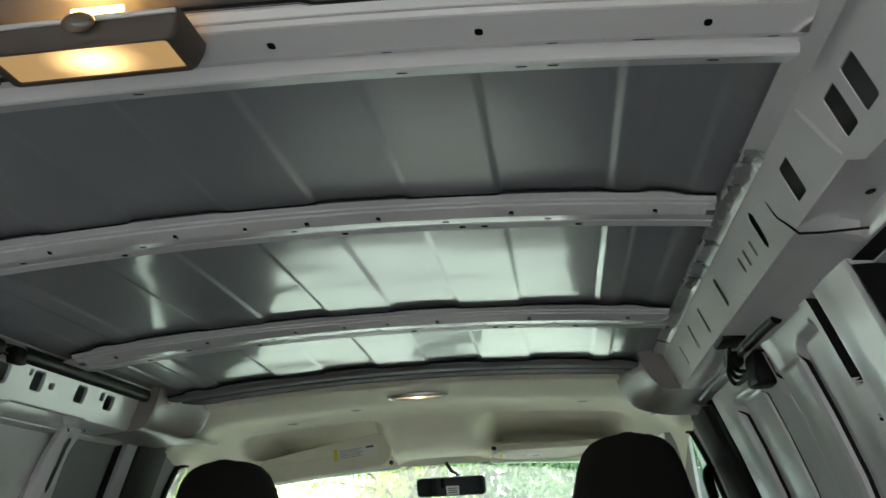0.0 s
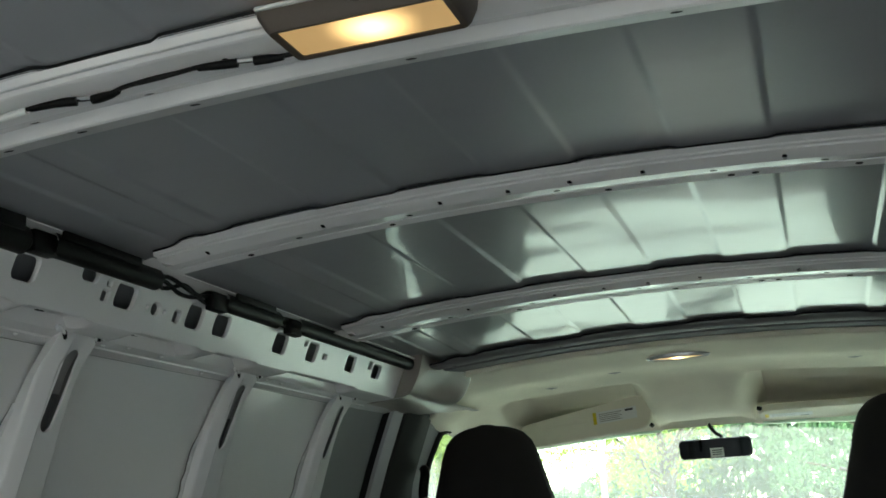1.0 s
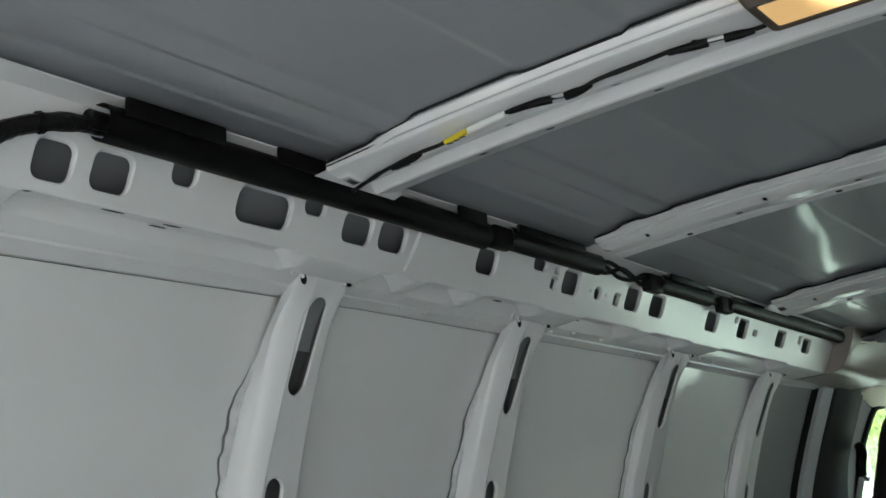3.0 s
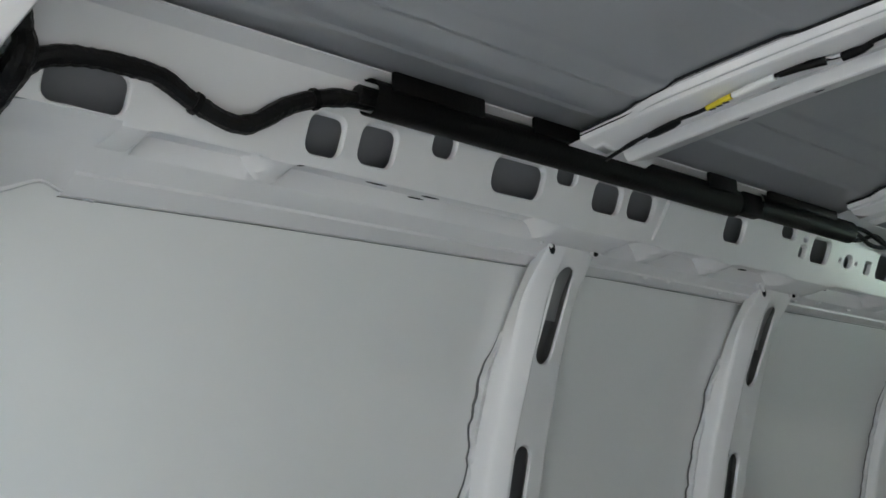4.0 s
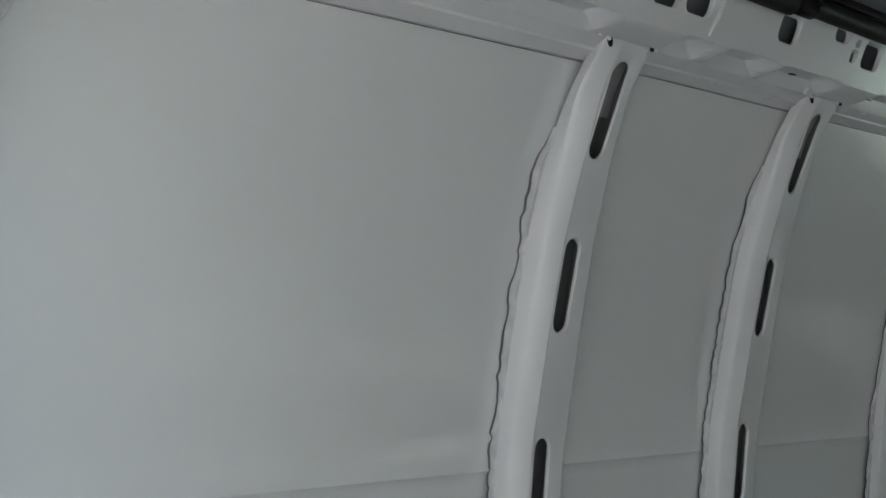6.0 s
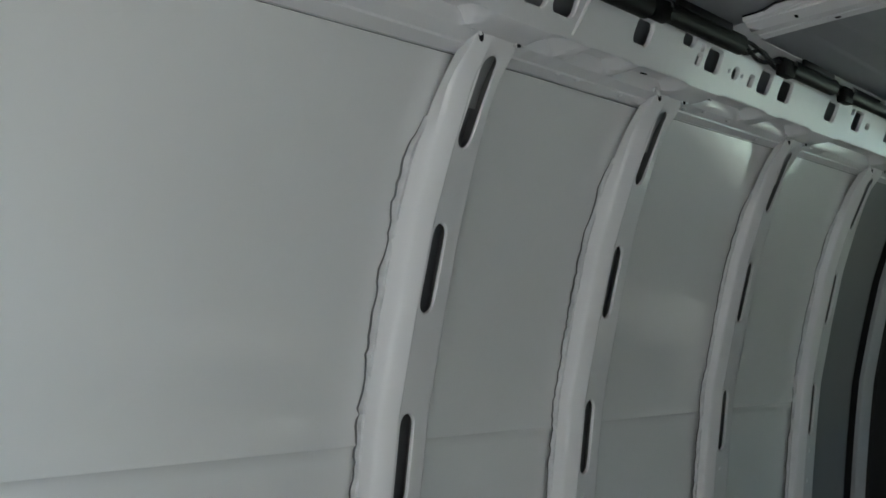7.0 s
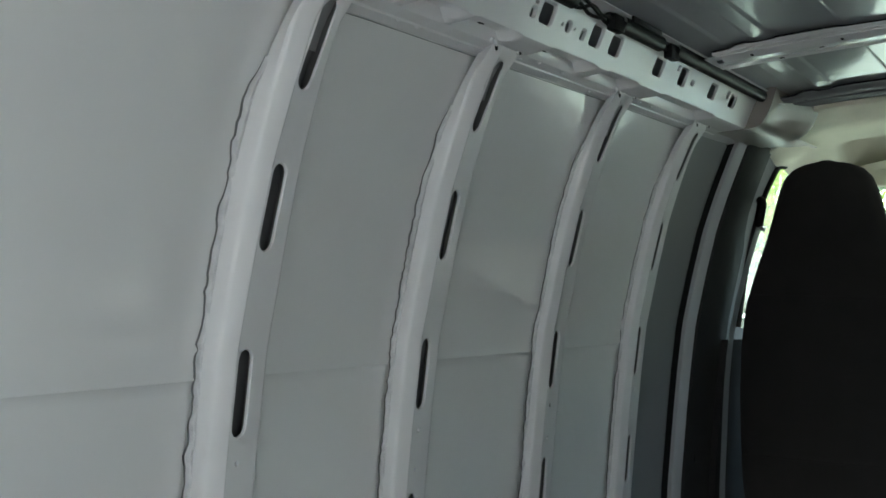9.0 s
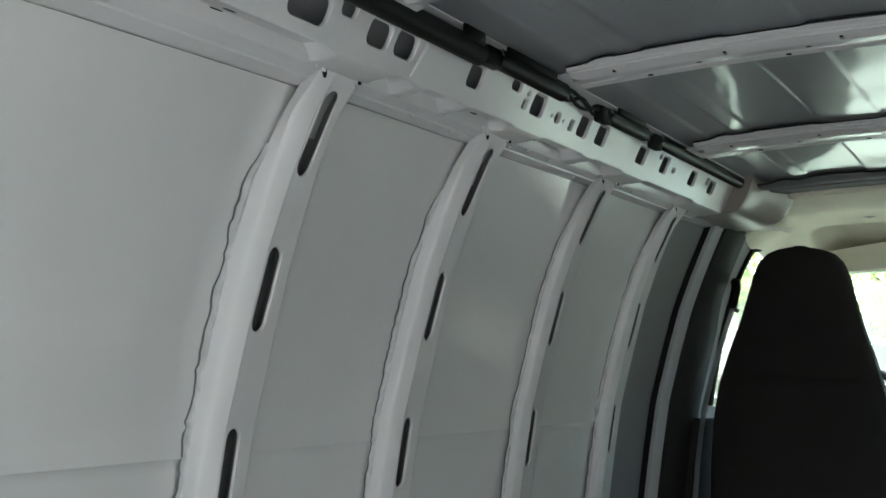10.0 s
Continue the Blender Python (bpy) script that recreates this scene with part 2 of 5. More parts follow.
# ---------------------------------------------------------------- the van's section
WALL = [(0.0, 0.905), (0.30, 0.900), (0.52, 0.883), (0.629, 0.873), (0.752, 0.859), (0.89, 0.830), (1.01, 0.801), (1.11, 0.767),
        (1.226, 0.722), (1.30, 0.690)]


def wall_x(z, out=0.0):
    """Half width of the body at height z, measured at the pillars' inner face."""
    return lerp(WALL, z) + out


SKIN = [(1.62, 0.050), (2.083, 0.043), (2.594, 0.033), (3.061, 0.034), (3.2, 0.036)]


def skin_out(y):
    """Depth of the left outer skin behind the pillars' inner face."""
    return lerp(SKIN, y)


CORR = [(-0.54, -0.48), (-0.44, -0.30), (-0.185, -0.06), (0.06, 0.185), (0.30, 0.44), (0.48, 0.54)]


def corrugation(x):
    return sum(ease(a - 0.005, a + 0.005, x) - ease(b - 0.005, b + 0.005, x) for a, b in CORR)


def roof_z(x, y=2.3):
    """Height of the roof skin's underside, arched along and across."""
    s = abs(x)
    arch = (0.024 * (1 - ease(1.47, 1.60, y)) + (0.022 * (y - 2.3) ** 2 if y > 2.3 else 0)) * (1 - ease(0.50, 0.62, s))
    return 1.3855 - arch - 0.092 * x * x + 0.0022 * corrugation(x) - 0.055 * ease(0.58, 0.72, s) - 0.035 * ease(0.68, 0.765, s)


REAR, FRONT = 0.80, 3.42
bm = bmesh.new()
xs = sorted({x for x in np.linspace(-0.765, 0.765, 90).round(4) if all(abs(x - e_) > 0.009 for ab in CORR for e_ in ab)} | {round(e_ + d, 4) for ab in CORR for e_ in ab for d in (-0.007, -0.005, -0.0025, 0, 0.0025, 0.005, 0.007)})
ys = np.linspace(REAR - 0.04, 4.2, 90)
grid(bm, [[(x, y, roof_z(x, y)) for x in xs] for y in ys])
roof = tagged(finish("ceiling", bm, ROOF), "glossy grey ribbed steel roof skin of the van", "ceiling", kind="structure")

# load floor
bm = bmesh.new()
fx = np.linspace(-0.93, 0.93, 125)
grid(bm, [[(x, y, 0.006 * (1 if math.sin(x * 2 * math.pi / 0.12) > 0 else -1)) for x in fx] for y in (REAR - 0.08, 3.3)])
tagged(finish("floor", bm, FLOOR), "black ribbed rubber mat on the load floor", "floor", kind="structure")
bm = bmesh.new()
box(bm, -0.9, 0.9, 3.3, 5.1, -0.28, -0.25)
tagged(finish("cab_floor", bm, DASH), "dark floor of the driver's cab", "floor", kind="structure")


def side_panel(name, sg, y0, y1, label):
    """Outer skin of one side, with the pressed belt crease."""
    bm = bmesh.new()
    zs = [0.0, 0.2, 0.4, 0.5, 0.6, 0.66, 0.69, 0.702, 0.709, 0.716, 0.73, 0.78, 0.84, 0.9, 0.96, 1.02, 1.08, 1.14, 1.2, 1.262]
    rows = []
    for out in (0.05, 0.056):
        for z in (zs if out == 0.05 else zs[::-1]):
            crease = 0.004 * (1 - ease(0.700, 0.712, z)) - 0.0018 * math.exp(-((z - 0.709) / 0.007) ** 2)
            rows.append([(sg * (wall_x(z, out + (skin_out(y) - 0.05 if sg < 0 else 0.0)) + crease), y, z) for y in np.linspace(y0, y1, 36)])
    grid(bm, rows, close_v=True)
    return tagged(finish(name, bm, PANEL), label, "wall", kind="structure")


side_panel("wall_left", -1, REAR - 0.02, 3.125, "light grey painted steel side panel with a belt crease")
side_panel("wall_right", 1, REAR - 0.02, 3.62, "light grey painted steel side panel with a belt crease")


# ---------------------------------------------------------------- roof bows
def roof_bow(y0, z0, curve, section, edge_wave, holes, label, mat=None, taper=(0.505, 0.545)):
    """A pressed cross member: section is (dy, drop) from the rear edge forward, holes are (x, dy, length, width)."""
    root = thing("roof_bow", (0, y0, z0), label, "roof bow", "roof bows")
    half = 0.572
    xs_ = np.linspace(-half, half, 97)
    bm = bmesh.new()

    def at(x, dy, drop):
        return (x, y0 + dy, z0 - drop - curve * x * x)

    pivot = 0.62 * section[0][0]

    def wavy(x, dy):
        if dy == section[0][0]:
            dy += edge_wave * (0.5 - corrugation(x))
        return dy if dy > pivot else pivot + (dy - pivot) * (1 - 0.92 * ease(*taper, abs(x)))

    for (d0, h0), (d1, h1) in zip(section, section[1:]):
        mine = [h for h in holes if d0 < h[1] < d1 and h[2] < h[3]]
        if not mine:
            grid(bm, [[at(x, wavy(x, d0), h0) for x in xs_], [at(x, wavy(x, d1), h1) for x in xs_]])
            continue

        def place(u, v, depth, d0=d0, d1=d1, h0=h0, h1=h1):
            return at(u, v, h0 + (h1 - h0) * (v - d0) / (d1 - d0) - depth)
        sheet(bm, [(-half, d0), (half, d0), (half, d1), (-half, d1)], [round_hole(hx, hd, hl, hw) for hx, hd, hl, hw in mine], place,
              rim=0.001, step=0.024)
    for sg in (-1, 1):
        xe = sg * half * 0.999
        bm.faces.new([bm.verts.new(at(xe, wavy(xe, d), h)) for d, h in section[:-1]] + [bm.verts.new(at(xe, section[-2][0], -0.018)), bm.verts.new(at(xe, wavy(xe, section[0][0]), -0.018))])
    part("hat_section", bm, mat or PAINT, root)
    # flat black discs paint the shade of punched slots; nothing is cut here
    for (d0, h0), (d1, h1) in zip(section, section[1:]):
        for hx, hd, hl, hw in holes:
            if d0 < hd < d1 and hl >= hw:
                bm = bmesh.new()
                ring = [(u, v, h0 + (h1 - h0) * (v - d0) / (d1 - d0)) for u, v in round_hole(hx, hd, hl, hw)]
                grid(bm, [[at(u, v, h + 0.0005) for u, v, h in ring], [at(hx, hd, h0 + (h1 - h0) * (hd - d0) / (d1 - d0) + 0.0004)] * len(ring)], close_u=True)
                part("slot", bm, RUBBER_SHADE, root, "flat black disc painted as a shaded punched slot")
    # black sheet in the hollow section, painting the shade behind its holes
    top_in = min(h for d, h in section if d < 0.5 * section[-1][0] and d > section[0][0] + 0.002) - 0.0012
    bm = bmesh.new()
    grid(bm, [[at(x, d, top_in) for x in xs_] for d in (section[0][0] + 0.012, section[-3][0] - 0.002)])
    part("hollow", bm, RUBBER_SHADE, root, "black sheet painting the shade inside the bow")
    for sg in (-1, 1):
        # end bracket: flared foot and folded tab down to the side rail
        bm = bmesh.new()
        ds, de = pivot - 0.004, section[-1][0] + 0.004
        grid(bm, [[at(sg * (half - 0.002), ds, -0.004), at(sg * (half - 0.002), de, -0.004)],
                  [at(sg * (half + 0.018), ds - 0.006, 0.0), at(sg * (half + 0.018), de, 0.0)]])
        bmesh.ops.solidify(bm, geom=bm.faces[:], thickness=0.002)
        part("end_bracket", bm, PAINT, root)
    # dark line of adhesive between the rear flange and the roof skin
    bm = bmesh.new()
    dy = section[0][0]
    top = [min(roof_z(x, y0 + dy) + 0.001, z0 - section[0][1] - curve * x * x + 0.003) for x in xs_]
    grid(bm, [[(x, y0 + wavy(x, dy) - 0.0012, z) for x, z in zip(xs_, top)], [(x, y0 + wavy(x, dy) + 0.001, z0 - section[0][1] - curve * x * x - 0.0008) for x in xs_]])
    part("adhesive_bead", bm, RUBBER_SHADE, root, "dark adhesive bead")
    return root


HOLE_X = [-0.497, -0.313, -0.138, -0.042, 0.042, 0.138, 0.313, 0.497]
NARROW = [(-0.042, -0.013), (-0.0405, -0.0125), (-0.032, -0.0085), (-0.031, -0.0135), (-0.0275, -0.0135), (-0.0268, -0.0075), (-0.022, -0.006), (-0.0214, -0.011), (-0.0182, -0.011), (-0.0175, -0.0045),
          (0.006, 0.0025), (0.0085, 0.0025), (0.030, 0.0018), (0.0305, -0.006), (0.034, -0.006), (0.0345, 0.0022), (0.052, 0.0045), (0.058, -0.010), (0.059, -0.030)]
BROAD = [(1.35 * a, b) for a, b in NARROW]
MARKS = [(-0.45, 0.43), (-0.36, 0.19), (-0.225, 0.43), (-0.19, 0.19), (0.02, 0.19), (0.085, 0.43), (0.225, 0.19), (0.245, 0.43), (0.275, 0.43), (0.36, 0.19), (0.40, 0.43)]
ROW = [(x, -0.001, 0.0062, 0.0112) for x in HOLE_X]
roof_bow(2.089, 1.368, 0.092, NARROW, 0.010, ROW + [(x, d * 0.1, 0.0095, 0.0075) for x, d in MARKS], "light grey pressed steel roof bow with round holes")
roof_bow(2.771, 1.363, 0.092, BROAD, 0.014, [(x, -0.0015, 0.0068, 0.0145) for x in HOLE_X] + [(x, d * 0.135, 0.0115, 0.0095) for x, d in MARKS], "light grey pressed steel roof bow with round holes")
WIDE = [(-0.0425, -0.0125), (-0.0412, -0.0115), (-0.0385, -0.0050), (-0.037, -0.0045), (-0.0285, -0.0075), (-0.0262, -0.0035), (-0.0235, -0.0025), (0.0165, 0.0025), (0.0195, 0.0016), (0.043, -0.0064), (0.0455, -0.005), (0.0525, 0.0030),
        (0.056, 0.0040), (0.060, 0.0028), (0.091, -0.0056), (0.095, -0.011), (0.096, -0.040)]
roof_bow(1.513, 1.346, 0.080, WIDE, 0.007,
         [(x, 0.0, 0.0068, 0.0115) for x in (-0.31, -0.14, 0.145, 0.314, 0.493)]
         + [(x, 0.031, 0.0095, 0.0075) for x in (-0.505, -0.366, -0.239, 0.235, 0.372)] + [(0.446, 0.031, 0.018, 0.0075), (0.548, 0.031, 0.0095, 0.0075)]
         + [(x, 0.0685, 0.0105, 0.0085) for x in (-0.427, -0.34, -0.213, 0.007, 0.242, 0.345, 0.372, 0.505)],
         "wide light grey steel roof bow carrying the cargo lamp", taper=(0.455, 0.515))
HEADER = [(-0.060, -0.016), (-0.040, -0.0135), (-0.034, -0.0095), (-0.012, -0.0085), (0.012, -0.0085), (0.018, -0.012), (0.024, -0.012), (0.03, -0.007), (0.09, -0.006), (0.10, -0.02), (0.10, -0.04)]
roof_bow(3.305, 1.344, 0.092, HEADER, 0.018, [(x, 0.0, 0.009, 0.008) for x in (-0.52, -0.25, 0.27, 0.51)], "narrow grey roof bow behind the headliner", DULL)


# ---------------------------------------------------------------- side rails
def rail_face_x(z):
    return 0.63 - (z - 1.29) * 0.42


def side_rail(sg, shift, y0, y1, holes, pockets, slits, label, z_low=1.254):
    """Longitudinal box rail under the roof edge: inner face with openings (y, z, length, height, radius), pocketed underside."""
    root = thing("side_rail", (sg * 0.65, y0, 1.25), label, "side rail", "side rails")
    bm = bmesh.new()

    def face(u, v, depth):
        return (sg * (rail_face_x(v) + shift + depth), u, v)
    sheet(bm, [(y0, z_low), (y1, z_low), (y1, 1.334), (y0, 1.334)], [round_hole(*h) for h in holes], face, rim=0.007 if sg < 0 else 0.0012, step=0.05, flare=0.0020 if sg < 0 else 0.0008)
    part("inner_face", bm, PAINT, root)
    bm = bmesh.new()
    rows = []
    def foot(y):
        return lerp([(0.9, 1.217), (0.99, 1.219), (1.2, 1.2255), (1.6, 1.2335), (1.75, 1.236), (3.3, 1.237)], y)

    low = [(0.6451, 1.254), (0.6465, 1.2505), (0.651, 1.2485), (0.665, 1.2473), (0.680, 1.2464), (0.692, 1.2458), (0.700, 1.2456), (0.706, 1.2462)]
    deep = [(0.6451, 1.254), (0.647, 1.2525), (0.651, 1.2555), (0.660, 1.261), (0.675, 1.2650), (0.692, 1.2665), (0.700, 1.266), (0.706, 1.2480)]
    lift = z_low - 1.254
    low = [(x - 0.42 * lift * (x < 0.66), z + lift * (x < 0.70)) for x, z in low]
    deep = [(x - 0.42 * lift * (x < 0.66), z + lift * (x < 0.70)) for x, z in deep]
    yy = np.linspace(max(y0, 0.992 if sg < 0 else 0.0), y1, 260)
    for (xa, za), (xb, zb) in zip(low, deep):
        rows.append([(sg * (xa + (xb - xa) * f_ + (shift if xa < 0.695 else 0)), y, za + (zb - za) * f_)
                     for y in yy for f_ in (max([0.0] + [ease(a, a + 0.016, y - 0.22 * (xa - 0.64)) * (1 - ease(b - 0.016, b, y - 0.22 * (xa - 0.64))) for a, b in pockets]),)])
    # slanted flange down to the outer skin: two overlapped sheets, the lower edge folded
    for k, drop in ((0.0, 0.0), (0.48, 0.0), (0.50, 0.0026), (0.97, 0.0026), (1.0, 0.0012), (1.0, -0.003)):
        rows.append([])
        for y in yy:
            xe = wall_x(foot(y), (skin_out(y) if sg < 0 else 0.05) - 0.0055)
            rows[-1].append((sg * (0.708 + (xe - 0.708) * k), y, 1.246 + (foot(y) - 1.246) * k - drop))
    grid(bm, rows)
    part("underside", bm, PAINT, root)
    # dark joint where the flange meets the outer skin
    bm = bmesh.new()
    grid(bm, [[(sg * wall_x(foot(y), e_ + (skin_out(y) - 0.05 if sg < 0 else 0.0)), y, foot(y) - 0.0022) for y in yy[::4]] for e_ in (0.0470, 0.0505)])
    part("sealant_line", bm, JOINT_SHADE, root, "thin dark joint along the outer skin")
    if sg < 0:
        bm = bmesh.new()
        tube(bm, [(-(rail_face_x(z) - 0.0005), y, z) for y, z in ((1.697, 1.257), (1.702, 1.275), (1.709, 1.305), (1.712, 1.322))], [0.002, 0.0035, 0.0035, 0.002], 8)
        part("pressed_rib", bm, PAINT, root)
    for sx, sy, sz in ((0.734, 1.797, 1.2368), (0.734, 1.848, 1.2368), (0.737, 1.974, 1.2362), (0.721, 2.153, 1.2418), (0.712, 2.209, 1.2442), (0.715, 2.306, 1.2432), (0.712, 2.680, 1.2440), (0.713, 2.743, 1.2436), (0.736, 2.47, 1.2362)) if sg < 0 else ():
        bm = bmesh.new()
        vs = grid(bm, [[(sg * (sx + 0.0042 * k * math.cos(a)), sy + 0.0055 * k * math.sin(a), sz - d) for a in np.linspace(0, 2 * math.pi, 11)[:-1]] for k, d in ((1.0, -0.001), (0.8, 0.0016), (0.35, 0.0022), (0.2, 0.0012))], close_u=True)
        bm.faces.new(vs[-1])
        part("weld_spot", bm, PAINT, root)
    bm = bmesh.new()
    top = [(rail_face_x(1.334) + shift, 1.334), (0.600 + shift, 1.3385), (0.588 + shift, 1.340), (0.588 + shift, 1.342), (0.64, 1.345), (0.70, 1.345)]
    grid(bm, [[(sg * x, y, z) for y in np.linspace(y0, y1, 60)] for x, z in top])
    part("top_flange", bm, PAINT, root)
    # slits stay uncut: black discs paint their shade on the underside
    for sx, sy, lx, ly in slits:
        bm = bmesh.new()
        z = 1.2625 if any(a < sy < b for a, b in pockets) else 1.2472
        grid(bm, [[(sg * (sx + math.cos(a) * lx * 1.3 * k), sy + math.sin(a) * ly * 1.3 * k, z) for a in np.linspace(0, 2 * math.pi, 13)[:-1]] for k in (1.0, 0.02)], close_u=True)
        part("slit", bm, RUBBER_SHADE, root, "small flat black disc painted as a shaded slit")
    return root


def wide(y0_, y1_, z0_, z1_, r):
    return ((y0_ + y1_) / 2, (z0_ + z1_) / 2, y1_ - y0_, z1_ - z0_, r)


LEFT_HOLES = [wide(1.171, 1.211, 1.264, 1.300, 0.010), wide(1.232, 1.275, 1.266, 1.302, 0.010), wide(1.321, 1.351, 1.289, 1.314, 0.009),
              wide(1.411, 1.488, 1.270, 1.306, 0.012), wide(1.507, 1.539, 1.294, 1.314, 0.008), wide(1.574, 1.623, 1.275, 1.308, 0.010),
              wide(1.638, 1.687, 1.276, 1.309, 0.010), wide(1.838, 1.882, 1.278, 1.311, 0.009), wide(1.970, 2.006, 1.301, 1.318, 0.008),
              wide(2.024, 2.040, 1.281, 1.296, 0.003), wide(2.028, 2.038, 1.302, 1.310, 0.003), wide(2.055, 2.102, 1.279, 1.312, 0.008),
              wide(2.149, 2.171, 1.282, 1.299, 0.008), wide(2.134, 2.139, 1.288, 1.292, 0.002), wide(2.181, 2.186, 1.288, 1.292, 0.002),
              wide(2.211, 2.228, 1.280, 1.297, 0.003), wide(2.248, 2.294, 1.278, 1.314, 0.008), wide(2.333, 2.382, 1.278, 1.312, 0.008),
              wide(2.551, 2.601, 1.277, 1.311, 0.008), wide(2.670, 2.684, 1.303, 1.313, 0.003), wide(2.692, 2.736, 1.279, 1.313, 0.007),
              wide(2.763, 2.784, 1.289, 1.298, 0.003), wide(2.883, 2.930, 1.280, 1.311, 0.007), wide(3.000, 3.020, 1.296, 1.311, 0.003),
              wide(3.030, 3.075, 1.281, 1.309, 0.007)]
LEFT_SLITS = [(0.675, 1.19, 0.004, 0.004), (0.680, 1.288, 0.002, 0.011), (0.684, 1.365, 0.002, 0.010), (0.696, 1.355, 0.002, 0.009),
              (0.700, 1.68, 0.002, 0.010), (0.690, 1.77, 0.005, 0.014), (0.690, 1.90, 0.003, 0.008), (0.690, 1.965, 0.003, 0.008),
              (0.690, 2.16, 0.002, 0.012), (0.698, 2.19, 0.002, 0.016), (0.704, 2.17, 0.002, 0.012), (0.69, 2.62, 0.003, 0.01)]
side_rail(-1, 0.0, 0.895, 3.212, [wide(0.920, 0.992, 1.2575, 1.290, 0.010)] + LEFT_HOLES, [(1.01, 1.14), (1.16, 1.53), (1.655, 1.725), (1.745, 1.86), (1.875, 2.03), (2.13, 2.32), (2.36, 2.52), (2.64, 2.98)], LEFT_SLITS,
          "light grey box rail with punched openings along the roof edge")
RIGHT_HOLES = [wide(0.98, 1.02, 1.27, 1.308, 0.006), wide(1.18, 1.24, 1.27, 1.306, 0.008), wide(1.40, 1.44, 1.27, 1.31, 0.005), wide(1.552, 1.591, 1.270, 1.309, 0.004),
               wide(1.616, 1.655, 1.271, 1.309, 0.004), wide(1.817, 1.860, 1.275, 1.313, 0.004), wide(2.03, 2.055, 1.275, 1.318, 0.01), wide(2.10, 2.112, 1.28, 1.30, 0.003),
               wide(2.15, 2.162, 1.28, 1.30, 0.003), wide(2.19, 2.205, 1.28, 1.30, 0.004), wide(2.38, 2.40, 1.275, 1.316, 0.004),
               wide(2.60, 2.62, 1.275, 1.316, 0.004), wide(2.76, 2.78, 1.275, 1.316, 0.004), wide(2.95, 2.97, 1.275, 1.31, 0.004)]
side_rail(1, -0.014, 0.95, 3.212, RIGHT_HOLES, [(1.30, 1.56), (1.66, 1.92)], [(0.68, 1.80, 0.004, 0.008), (0.69, 1.72, 0.004, 0.008), (0.68, 1.5, 0.005, 0.016)],
          "light grey box rail with punched slots over the side doors", 1.262)


# ---------------------------------------------------------------- wall pillars
CONTACT = [(0.0, -0.044), (0.65, -0.044), (0.85, -0.0465), (1.0, -0.0485), (1.10, -0.049), (1.145, -0.042), (1.175, -0.038), (1.195, -0.033), (1.24, -0.031)]
SHOULDER = [(0.85, 1.0), (1.0, 0.88), (1.15, 0.66), (1.26, 0.6)]


def wall_pillar(sg, y0, z_low, label, seed):
    """Hat-section upright following the body side, with long slots in its inner face and a ragged sealed rear flange."""
    rng = random.Random(seed)
    root = thing("wall_pillar", (sg * 0.87, y0, z_low), label, "pillar", "wall pillars")
    zs = np.linspace(z_low, 1.264, 64)
    depth = skin_out(y0) / 0.05

    def at(dy, d, z):
        if dy <= -0.0465:
            dy += (lerp(CONTACT, z) + 0.049) * min(1.0, (d - 0.012) / 0.032)
        if d < 0.021:
            d *= 1 - 0.6 * ease(1.18, 1.245, z)
        if dy > 0.0165:
            dy = 0.0165 + (dy - 0.0165) * lerp(SHOULDER, z)
        return (sg * (wall_x(z) + d * (depth if d > 0.01 else 1.0) - 0.012 * ease(1.19, 1.25, z)), y0 + dy, z)
    bm = bmesh.new()
    slots = [wide(-0.0125, 0.0165, za, zb, None) for za, zb in ((1.110, 1.226), (0.890, 1.010), (0.629, 0.752), (0.36, 0.48))]
    dots = [round_hole(0.004, z, 0.005, 0.007) for z in (0.592, 0.522)]

    def inner(u, v, depth):
        return at(u, 0.0015 + 0.004 * (u + 0.012) / 0.06 + depth, v)
    sheet(bm, [(-0.017, z_low), (0.046, z_low), (0.046, 1.264), (-0.017, 1.264)], [round_hole(*s) for s in slots] + dots, inner, rim=0.005, step=0.03, flare=0.0016)
    part("slotted_face", bm, PAINT, root)
    bm = bmesh.new()
    grid(bm, [[at(dy, d, z) for z in zs] for dy, d in ((-0.017, 0.0013), (-0.0185, 0.0008), (-0.021, 0.0016), (-0.0395, 0.0125), (-0.0425, 0.0155), (-0.0445, 0.020), (-0.0465, 0.028), (-0.049, 0.044))])
    grid(bm, [[at(dy, d, z) for z in zs] for dy, d in ((0.046, 0.0052), (0.0505, 0.0075), (0.053, 0.016), (0.055, 0.05))])
    part("flank", bm, PAINT, root)
    # dark lining that paints the pillar's inner shade behind the slots
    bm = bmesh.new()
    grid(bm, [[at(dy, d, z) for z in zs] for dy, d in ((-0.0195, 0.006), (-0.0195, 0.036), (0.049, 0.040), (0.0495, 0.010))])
    part("cavity", bm, JOINT_SHADE, root, "dark lining painting the shade behind the slots")
    # end of the rail's flange, seen through the top slot
    bm = bmesh.new()
    grid(bm, [[at(dy, d, z) for z in np.linspace(1.168, 1.245, 6)] for dy, d in ((-0.0185, 0.032), (0.02, 0.031), (0.047, 0.032))])
    part("flange_end", bm, DOOR_SKIN, root, "grey flange behind the top slot")
    # ragged bead of sealer where the flange meets the skin
    bm = bmesh.new()
    rows = [[], [], [], []]
    edge_line = []
    wob = 0.0
    for z in np.linspace(z_low, 1.150, 140):
        wob = 0.60 * wob + rng.uniform(-0.0020, 0.0020)
        fade = 1 - ease(1.10, 1.15, z)
        edge_line.append((z, wob * fade))
        rows[0].append(at(-0.047, 0.041, z))
        rows[1].append(at(-0.0475 - 0.0017 * fade + wob * fade, 0.039, z))
